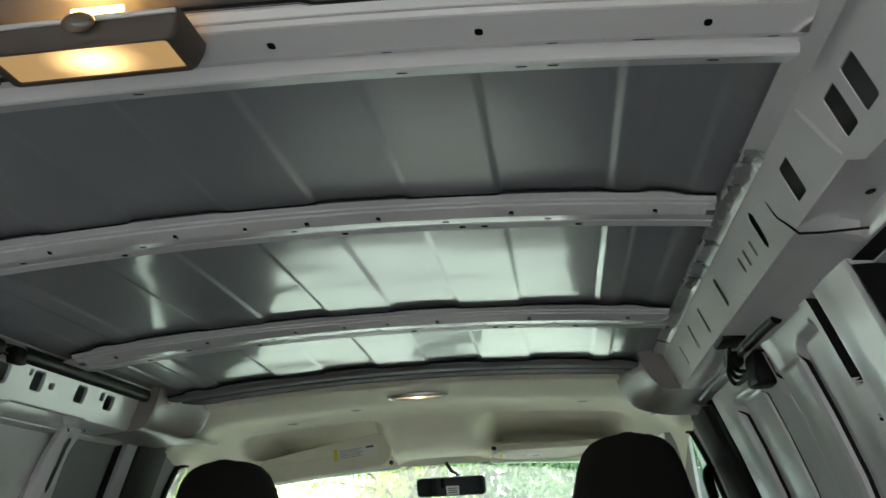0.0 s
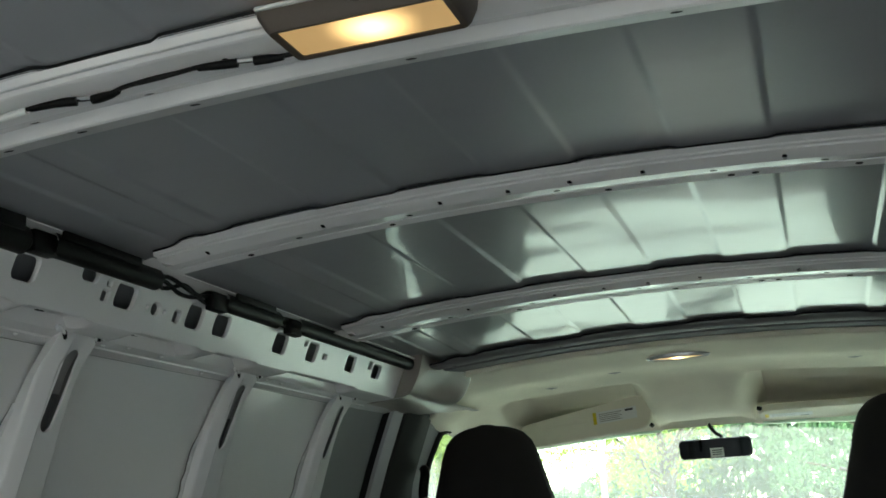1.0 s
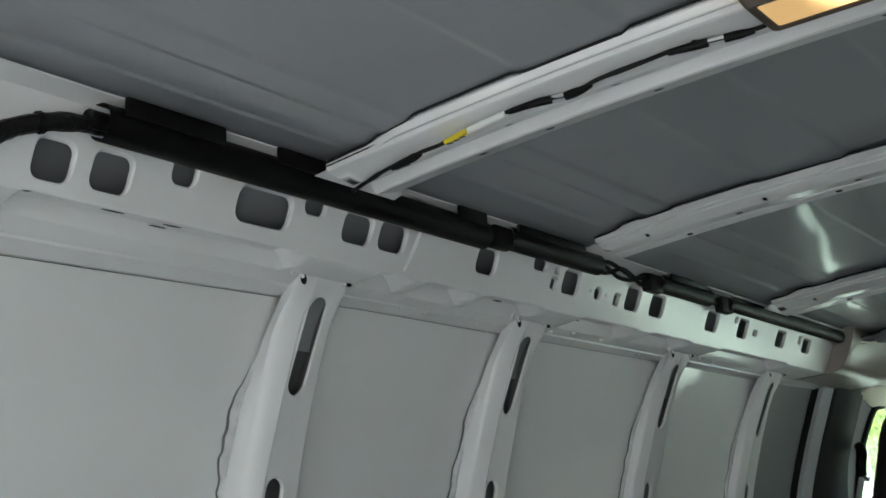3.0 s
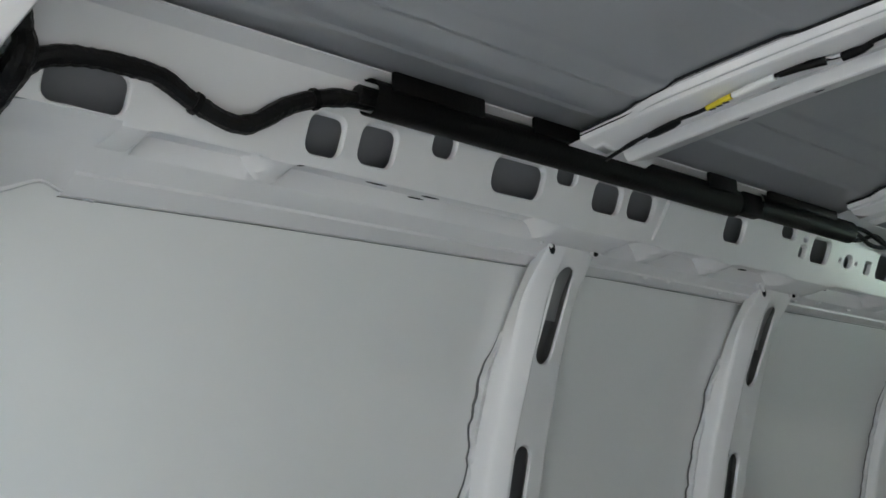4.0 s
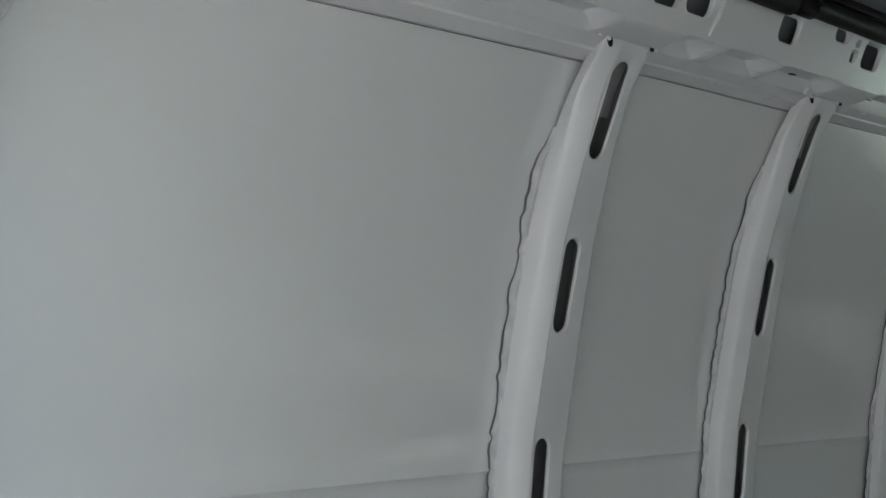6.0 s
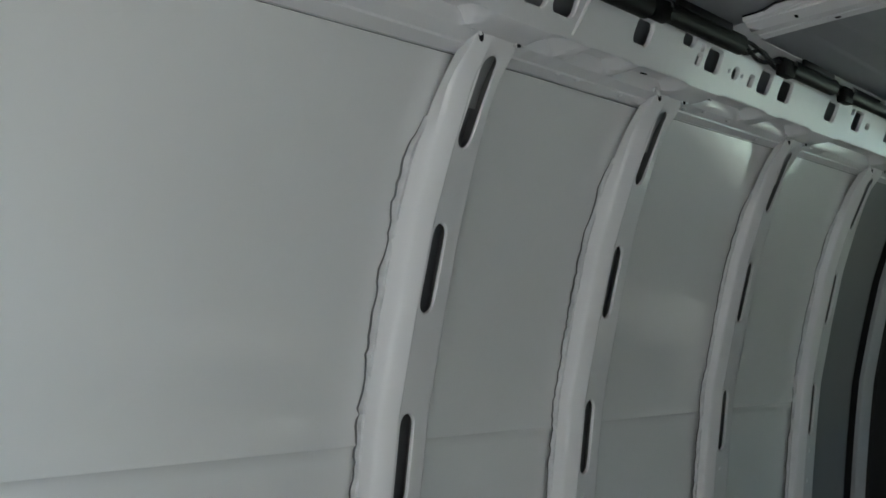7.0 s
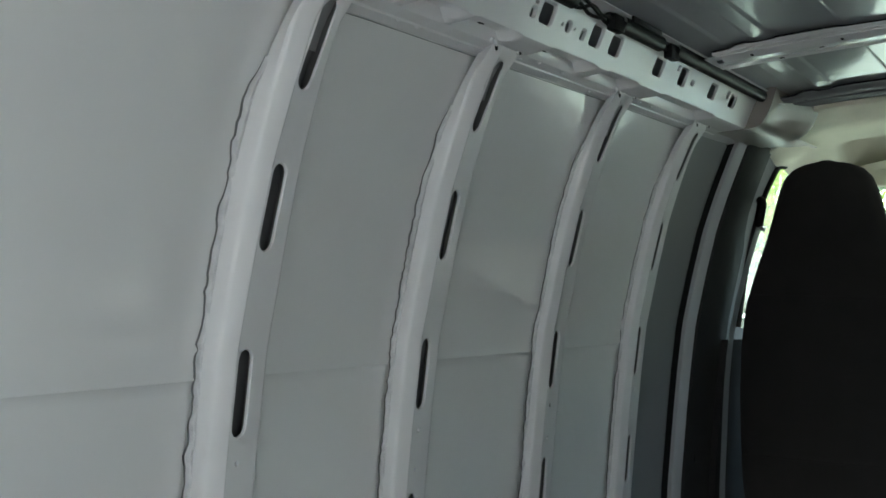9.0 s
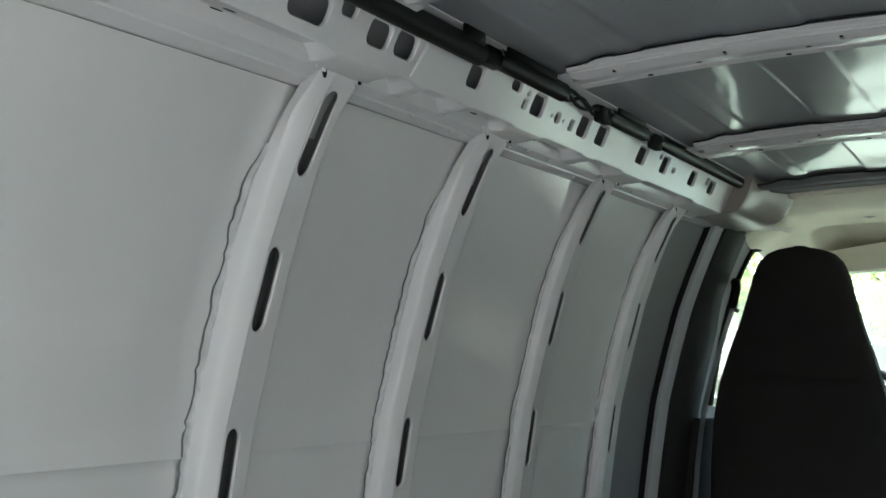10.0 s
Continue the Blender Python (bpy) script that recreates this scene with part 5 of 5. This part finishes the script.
def door_relief(y, z):
    """Depth of the side doors' pressed inner sheet."""
    top = lerp(WELL_TOP, y)
    inside = 1 - ease(top - 0.004, top + 0.010, z)
    upper = 0.007 * ease(2.284, 2.292, y) * (1 - ease(2.55, 2.60, y))
    d = lerp(RELIEF, y)
    d = d * inside + upper * (1 - inside) if 2.262 < y < 3.1 else d
    # long slot and the small holes beside it
    for cu, cv, hw, hh, r in ((2.2155, 1.195, 0.0225, 0.071, 0.010), (2.203, 1.073, 0.006, 0.006, 0.006), (2.300, 1.275, 0.0035, 0.009, 0.0035)):
        qx, qz = abs(y - cu) - hw + r, abs(z - cv) - hh + r
        dist = math.hypot(max(qx, 0), max(qz, 0)) + min(max(qx, qz), 0) - r
        d += 0.022 * (1 - ease(-0.003, 0.0015, dist))
    return d


def side_door(top, hollows, label):
    """Side cargo door from inside: pressed sheet with wells, folded edge, black faces painting shade in its openings.
    """
    y0, y1 = top[0][0], top[-1][0]
    root = thing("cargo_door", (0.85, (y0 + y1) / 2, 0.05), label, "door", "side cargo doors")

    def place(u, v, depth):
        return (wall_x(v) - 0.012 + depth, u, v)
    ys = sorted({round(v, 4) for v, _ in RELIEF + top + WELL_TOP if y0 <= v <= y1} | {round(v, 4) for v in np.arange(y0, y1, 0.016)} |
                {round(v, 4) for v in np.arange(2.186, 2.246, 0.003) if y0 < v < y1})
    zs = np.concatenate([np.linspace(0.04, 0.98, 18), np.linspace(0.99, 1.0, 2), np.linspace(1.004, 1.2, 45), np.linspace(1.2035, 1.29, 26)])
    bm = bmesh.new()
    rows = []
    for y in ys:
        zt = lerp(top, y)
        rows.append([place(y, min(z, zt), door_relief(y, min(z, zt))) for z in zs] + [place(y, zt - 0.0005, 0.02), place(y, zt - 0.001, 0.05)])
    edges = [[(x + 0.045 * k, y, z) for x, _, z in rr] for y, rr in ((y0 - 0.001, rows[0]), (y1 + 0.001, rows[-1])) for k in (0.04, 1.0)]
    grid(bm, rows)
    # faces in the slot and undercuts turn black to paint their shade
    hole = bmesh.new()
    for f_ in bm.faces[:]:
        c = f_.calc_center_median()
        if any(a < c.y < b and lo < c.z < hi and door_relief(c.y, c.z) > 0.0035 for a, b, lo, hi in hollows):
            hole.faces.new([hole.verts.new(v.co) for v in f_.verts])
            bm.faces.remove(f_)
    bmesh.ops.remove_doubles(bm, verts=bm.verts[:], dist=0.0002)
    part("inner_sheet", bm, PAINT, root)
    part("hollow", hole, RUBBER_SHADE, root, "black faces painting shade in the slot and the folded edges")
    for name, k in (("rear_edge_seal", 0), ("front_edge_seal", 2)):
        bm = bmesh.new()
        grid(bm, edges[k:k + 2])
        part(name, bm, RUBBER_SHADE, root, "black rubber edge seal")
    return root


side_door(DOOR_TOP, [(2.19, 2.245, 1.12, 1.27), (2.19, 2.215, 1.06, 1.09), (2.29, 2.31, 1.26, 1.29), (2.4435, 2.4484, 0.0, 1.205)], "grey rear leaf of the side cargo doors")
side_door(FRONT_TOP, [(2.798, 2.8034, 0.0, 1.195), (3.0815, 3.0879, 0.0, 1.192)], "grey front leaf of the side cargo doors")
bm = bmesh.new()
zz = np.linspace(0.0, 1.25, 30)
grid(bm, [[(wall_x(z) + d, y, z) for z in zz] for y, d in ((3.333, 0.05), (3.338, 0.012), (3.36, 0.024), (3.43, 0.03), (3.445, -0.006), (3.56, -0.02), (3.62, 0.02))])
tagged(finish("trim_door_seal", bm, RUBBER_SHADE), "black door seal beside the side doors", "trim", kind="structure")
# door seal, widened in black to paint shade over the rail's underside
bm = bmesh.new()
grid(bm, [[(x, y, z) for y in np.linspace(2.352, 3.20, 14)] for x, z in ((0.664, 1.2595), (0.674, 1.2560), (0.700, 1.2550), (0.715, 1.254), (0.735, 1.248), (0.74, 1.20))])
tagged(finish("trim_door_header", bm, RUBBER_SHADE), "dark rubber seal above the side doors, widened to paint the rail's shade", "trim", kind="structure")
bm = bmesh.new()
LEDGE = [(0.95, 1.240), (1.58, 1.243), (1.645, 1.246), (1.68, 1.259)]
yl = np.linspace(0.95, 1.68, 60)
grid(bm, [[(rail_face_x(z) - 0.0158, y, z) for y in yl for z in (1.266 + (lerp(LEDGE, y) - 1.266) * k,)] for k in (0.0, 1.0)])
grid(bm, [[(x + (rail_face_x(lerp(LEDGE, y)) - 0.0158) * (x == 0), y, lerp(LEDGE, y) - dz) for y in yl] for x, dz in ((0.0, 0.0), (0.668, 0.001), (0.700, 0.004), (0.712, -0.012))])
tagged(finish("trim_rail_ledge", bm, PAINT, smooth=False), "grey lower ledge under the side rail", "trim", kind="structure")
bm = bmesh.new()
tube(bm, [(rail_face_x(z) - 0.0145, y, z) for y, z in ((1.722, 1.326), (1.716, 1.318), (1.690, 1.275), (1.684, 1.266))], [0.0015, 0.0032, 0.0032, 0.0015], 8)
tagged(finish("trim_rail_rib", bm, PAINT), "pressed rib across the rail over the side doors", "trim", kind="structure")
bm = bmesh.new()
tube(bm, [(0.7125, 1.907, 1.2535), (0.655, 1.907, 1.2518), (0.630, 1.907, 1.2530), (0.6235, 1.930, 1.2705), (0.6175, 1.950, 1.285), (0.6085, 1.955, 1.306)], [0.0016, 0.0016, 0.0016, 0.0013, 0.0009, 0.0004], 6)
tagged(finish("trim_lap_joint", bm, RUBBER_SHADE), "dark edge of an overlapped sheet across the rail", "trim", kind="structure")


def door_rod():
    root = thing("door_latch", (0.69, 2.75, 1.25), "black latch with a grey control rod on the side door", "latch")
    bm = bmesh.new()
    tube(bm, curve_points([(0.689, 2.40, 1.249), (0.687, 2.45, 1.2495), (0.686, 2.5, 1.250), (0.684, 2.83, 1.2485), (0.684, 3.10, 1.2485), (0.686, 3.34, 1.248)], 5), 0.0062, 12)
    part("rod", bm, DARK_STEEL, root, "dark steel rod")
    bm = bmesh.new()
    tube(bm, curve_points([(0.690, 2.385, 1.248), (0.688, 2.42, 1.249), (0.686, 2.5, 1.250), (0.685, 2.64, 1.2495)], 5), 0.0085, 12)
    part("sleeve", bm, BLACK, root, "black rubber sleeve")
    bm = bmesh.new()
    box(bm, 0.690, 0.735, 2.625, 2.715, 1.183, 1.242, 0.008)
    part("latch_body", bm, BLACK, root)
    bm = bmesh.new()
    box(bm, 0.632, 0.672, 2.55, 2.66, 1.250, 1.2635, 0.005)
    part("hook", bm, BLACK, root)
    bm = bmesh.new()
    box(bm, 0.664, 0.690, 2.71, 2.78, 1.228, 1.262, 0.007)
    part("clamp", bm, BLACK, root)
    for k in range(3):
        bm = bmesh.new()
        tube(bm, curve_points([(0.655, 2.64, 1.252), (0.664, 2.70 + 0.02 * k, 1.234 - 0.007 * k), (0.684, 2.74 + 0.02 * k, 1.222 - 0.009 * k), (0.704, 2.69, 1.215)], 5), 0.0042, 7)
        part("link_cable", bm, TAPE, root)
    return root


door_rod()

# crumpled sealing tape along the right rail's top flange
tape_root = thing("seam_tape", (0.58, 2.0, 1.335), "wrinkled silvery seam tape along the roof edge", "tape")
rng = random.Random(11)
for ya, yb in ((1.86, 1.98), (1.985, 2.12), (2.13, 2.30), (2.31, 2.44), (2.45, 2.60), (2.61, 2.82), (2.83, 3.05)):
    bm = bmesh.new()
    grid(bm, [[(x, y, z + rng.uniform(-0.0012, 0.0012)) for x, z in ((0.571, 1.3415), (0.579, 1.3385), (0.590, 1.3365), (0.5965, 1.331))] for y in np.linspace(ya, yb + 0.008, 10)])
    bmesh.ops.solidify(bm, geom=bm.faces[:], thickness=0.001)
    part("tape_piece", bm, TAPE_GREY, tape_root)


# ---------------------------------------------------------------- outside
def ground_mat():
    m = material("worn_asphalt", (0.13, 0.13, 0.128), 0.9, mottle=0.25, scale=0.8, grain=60, bump=0.3, dirt=(0.09, 0.09, 0.088), dirt_amount=0.5)
    return m


bm = bmesh.new()
gx = [-400, -120, -40, -15, -6, 0, 6, 15, 40, 120, 400]
grid(bm, [[(x, y, -0.66) for x in gx] for y in gx])
tagged(finish("ground", bm, ground_mat()), "worn grey asphalt of a parking lot", "ground", kind="structure")
# pale slab added before the van to bounce light onto the headliner
bm = bmesh.new()
box(bm, -30, 30, 4.4, 31, -0.70, -0.648, 0.004, 1)
tagged(finish("pavement", bm, material("pale_bounce_concrete", (0.335, 0.33, 0.312), 0.9, mottle=0.12, scale=0.6, grain=50, bump=0.2, dirt=(0.22, 0.21, 0.2), dirt_amount=0.3)), "pale concrete slab added before the van to bounce light in", "pavement", kind="structure")

LEAF = material("sunlit_green_leaf", (0.060, 0.095, 0.050), 0.8, spec=0.12, mottle=0.35, scale=0.9, grain=30, bump=0.05)
LEAF_YELLOW = material("yellow_green_leaf", (0.13, 0.15, 0.045), 0.8, spec=0.12, mottle=0.3, scale=0.9, grain=30, bump=0.05)
for lm in (LEAF, LEAF_YELLOW):
    p_ = lm.node_tree.nodes["Principled BSDF"]
    nt_ = lm.node_tree
    through_leaf, both = nt_.nodes.new("ShaderNodeBsdfTranslucent"), nt_.nodes.new("ShaderNodeMixShader")
    through_leaf.inputs["Color"].default_value = (0.12, 0.20, 0.10, 1) if lm is LEAF else (0.30, 0.36, 0.09, 1)
    both.inputs[0].default_value = 0.5
    nt_.links.new(p_.outputs[0], both.inputs[1])
    nt_.links.new(through_leaf.outputs[0], both.inputs[2])
    nt_.links.new(both.outputs[0], nt_.nodes["Material Output"].inputs[0])
BARK = material("grey_brown_bark", (0.12, 0.09, 0.07), 0.9, mottle=0.3, scale=8, grain=40, bump=0.6)


def tree(x, y, height, spread, leaf, seed, leaves=14000, size=0.075):
    rng = random.Random(seed)
    root = thing("tree", (x, y, -0.66), "leafy broad-crowned tree at the edge of the lot", "tree", "trees outside")
    bm = bmesh.new()
    top = height * 0.55
    tube(bm, [(x, y, -0.66), (x + 0.05, y, top * 0.5), (x - 0.1, y + 0.05, top)], [0.16, 0.13, 0.09], 10)
    tips = []
    for k in range(9):
        a = 2 * math.pi * k / 9 + rng.uniform(-0.3, 0.3)
        z0 = top * rng.uniform(0.45, 0.95)
        r = spread * rng.uniform(0.55, 0.95)
        mid = Vector((x + 0.45 * r * math.cos(a), y + 0.45 * r * math.sin(a), z0 + 0.22 * height * rng.uniform(0.4, 1)))
        tip = Vector((x + r * math.cos(a), y + r * math.sin(a), z0 + height * rng.uniform(0.15, 0.45)))
        tube(bm, [(x, y, z0), mid, tip], [0.07, 0.045, 0.015], 6)
        tips += [mid, tip, (mid + tip) / 2]
    part("trunk", bm, BARK, root)
    tips.append(Vector((x, y, height * 0.85)))
    clumps = [(t + Vector((rng.uniform(-0.5, 0.5), rng.uniform(-0.5, 0.5), rng.uniform(-0.3, 0.6))), spread * rng.uniform(0.16, 0.34)) for t in tips for _ in range(2)]
    verts, faces = [], []
    for k in range(leaves):
        c, r = clumps[k % len(clumps)]
        d = Vector((rng.gauss(0, 1), rng.gauss(0, 1), rng.gauss(0, 0.8))) * r * 0.55
        p = c + d
        q = Euler((rng.uniform(0, 6.3), rng.uniform(0, 6.3), rng.uniform(0, 6.3))).to_matrix()
        s = size * rng.uniform(0.6, 1.3)
        i = len(verts)
        verts += [p + q @ Vector(v) * s for v in ((-0.5, 0, 0), (0, -0.28, 0.06), (0.6, 0, 0), (0, 0.28, 0.06))]
        faces.append((i, i + 1, i + 2, i + 3))
    me = bpy.data.meshes.new("crown")
    me.from_pydata([tuple(v) for v in verts], [], faces)
    me.materials.append(leaf)
    crown = new("crown", me)
    crown.parent = root
    crown.matrix_parent_inverse = root.matrix_world.inverted()
    return root


for args in ((-5.2, 16.0, 5.0, 2.2, LEAF_YELLOW, 1), (-2.6, 23.0, 4.2, 2.2, LEAF_YELLOW, 2), (1.6, 22.0, 3.6, 2.1, LEAF, 3), (5.5, 24.0, 4.2, 2.6, LEAF, 4),
             (-7.1, 22.0, 4.4, 2.1, LEAF_YELLOW, 5), (-12.0, 13.0, 6.5, 3.2, LEAF_YELLOW, 6), (-6.6, 14.5, 4.6, 2.2, LEAF_YELLOW, 7), (10.5, 17.0, 6.0, 3.2, LEAF, 8)):
    tree(*args[:5], seed=args[5], leaves=17000 if args[0] < -7 else 9500 if args[4] is LEAF_YELLOW else 14000)


def hedge_row():
    rng = random.Random(77)
    verts, faces = [], []
    for k in range(46000):
        x = rng.uniform(-38, 38)
        h = 5.4 + 1.6 * noise.noise((x * 0.17, 3.1, 0)) + 1.1 * noise.noise((x * 0.6, 9.1, 0))
        h *= 0.42 + 0.62 * (ease(-6.5, -3.0, x) + 1 - ease(-10.5, -8.5, x))
        p = Vector((x, 34 + rng.uniform(-2.5, 2.5), -0.66 + h * rng.random() ** 0.8))
        q = Euler((rng.uniform(0, 6.3), rng.uniform(0, 6.3), rng.uniform(0, 6.3))).to_matrix()
        s = rng.uniform(0.20, 0.50)
        i = len(verts)
        verts += [p + q @ Vector(v) * s for v in ((-0.5, 0, 0), (0, -0.35, 0.06), (0.6, 0, 0), (0, 0.35, 0.06))]
        faces.append((i, i + 1, i + 2, i + 3))
    me = bpy.data.meshes.new("far_hedge")
    me.from_pydata([tuple(v) for v in verts], [], faces)
    me.materials.append(LEAF)
    return tagged(new("far_hedge", me), "far row of green shrubs behind the parking lot", "shrubs", kind="stuff")


hedge_row()

bm = bmesh.new()
tube(bm, [(-1.80, 12.0, -0.66), (-1.80, 12.0, 1.82)], 0.030, 12)
tube(bm, [(-1.80, 12.0, 1.82), (-1.80, 12.0, 1.85)], [0.036, 0.02], 12)
tagged(finish("bollard_post", bm, material("white_post_paint", (0.8, 0.8, 0.8), 0.5)), "plain white painted post", "post")

CAR_WHITE = material("white_car_paint", (0.78, 0.78, 0.78), 0.25, mottle=0.02, coat=1.0)
CAR_BLUE = material("pale_blue_car_paint", (0.30, 0.40, 0.48), 0.25, mottle=0.03, coat=1.0)
CAR_GLASS = material("dark_car_glass", (0.03, 0.035, 0.04), 0.06, mottle=0.02)
TYRE = material("tyre_rubber", (0.02, 0.02, 0.02), 0.85)


def parked_car(x, y, turn, paint, roof, tail, label):
    """Small side-on car: lower body, cabin with windows, four wheels. tail: length of the bed or boot behind the cabin."""
    root = thing("parked_car", (x, y, -0.66), label, "car", "parked cars")
    m = Matrix.Translation((x, y, -0.66)) @ Matrix.Rotation(radians(turn), 4, "Z")
    side = [(-2.4, 0.35), (-2.42, 0.75), (-2.3, 0.98), (-1.2, 1.06), (1.0, 1.08), (2.35, 1.02), (2.45, 0.8), (2.42, 0.35)]
    bm = bmesh.new()
    grid(bm, [[m @ Vector((u * k, s, 0.7 + (v - 0.7) * k)) for u, v in side] for k, s in ((0.97, -0.90), (1.0, -0.84), (1.0, 0.84), (0.97, 0.90))], close_u=True)
    for s in (-0.90, 0.90):
        bm.faces.new([bm.verts.new(m @ Vector((u * 0.97, s, 0.7 + (v - 0.7) * 0.97))) for u, v in side])
    part("body", bm, paint, root)
    cab = [(-1.25, 1.05), (-0.55, roof), (0.2 + tail, roof), (0.75 + tail, 1.07)]
    bm = bmesh.new()
    grid(bm, [[m @ Vector((u, s * (1 - 0.14 * (v - 1.05)), v)) for u, v in cab] for s in (-0.80, 0.80)], close_u=True)
    for s in (-0.80, 0.80):
        bm.faces.new([bm.verts.new(m @ Vector((u, s * (1 - 0.14 * (v - 1.05)), v))) for u, v in cab])
    part("cabin", bm, paint, root)
    for s in (-1, 1):
        for a, b in ((-0.95, -0.20), (-0.12, 0.35 + tail)):
            bm = bmesh.new()
            q = [(a, 1.12), (b + 0.12, 1.12), (b, roof - 0.08), (a + 0.28 if a < -0.5 else a, roof - 0.08)]
            bm.faces.new([bm.verts.new(m @ Vector((u, s * (0.806 * (1 - 0.14 * (v - 1.05)) + 0.004), v))) for u, v in q])
            bmesh.ops.solidify(bm, geom=bm.faces[:], thickness=0.008)
            part("side_window", bm, CAR_GLASS, root)
        for u in (-1.5, 1.5):
            bm = bmesh.new()
            tube(bm, [m @ Vector((u, s * 0.70, 0.34)), m @ Vector((u, s * 0.74, 0.34)), m @ Vector((u, s * 0.90, 0.34)), m @ Vector((u, s * 0.92, 0.34))], [0.29, 0.34, 0.34, 0.28], 20)
            wheel = part("wheel", bm, TYRE, root)
            bm = bmesh.new()
            tube(bm, [m @ Vector((u, s * 0.91, 0.34)), m @ Vector((u, s * 0.93, 0.34))], [0.20, 0.17], 16)
            part("rim", bm, STEEL, wheel)
    return root


parked_car(-1.9, 17.0, 3, CAR_WHITE, 1.86, -0.1, "white pickup truck parked side-on")
parked_car(5.6, 15.0, 0, CAR_BLUE, 1.55, 0.6, "pale blue parked car")
parked_car(-8.2, 17.0, 8, CAR_WHITE, 1.55, 0.6, "white parked car in the lot")

# plain wall added out of view behind the van to block sky light
bm = bmesh.new()
box(bm, -14, 14, -3.7, -3.3, -0.66, 10.0)
tagged(finish("sky_block_wall", bm, material("dark_grey_sky_block", (0.10, 0.105, 0.115), 0.9, mottle=0.1, scale=0.7, grain=40, bump=0.3)), "plain dark grey wall added out of view to block sky light", "wall", kind="structure")
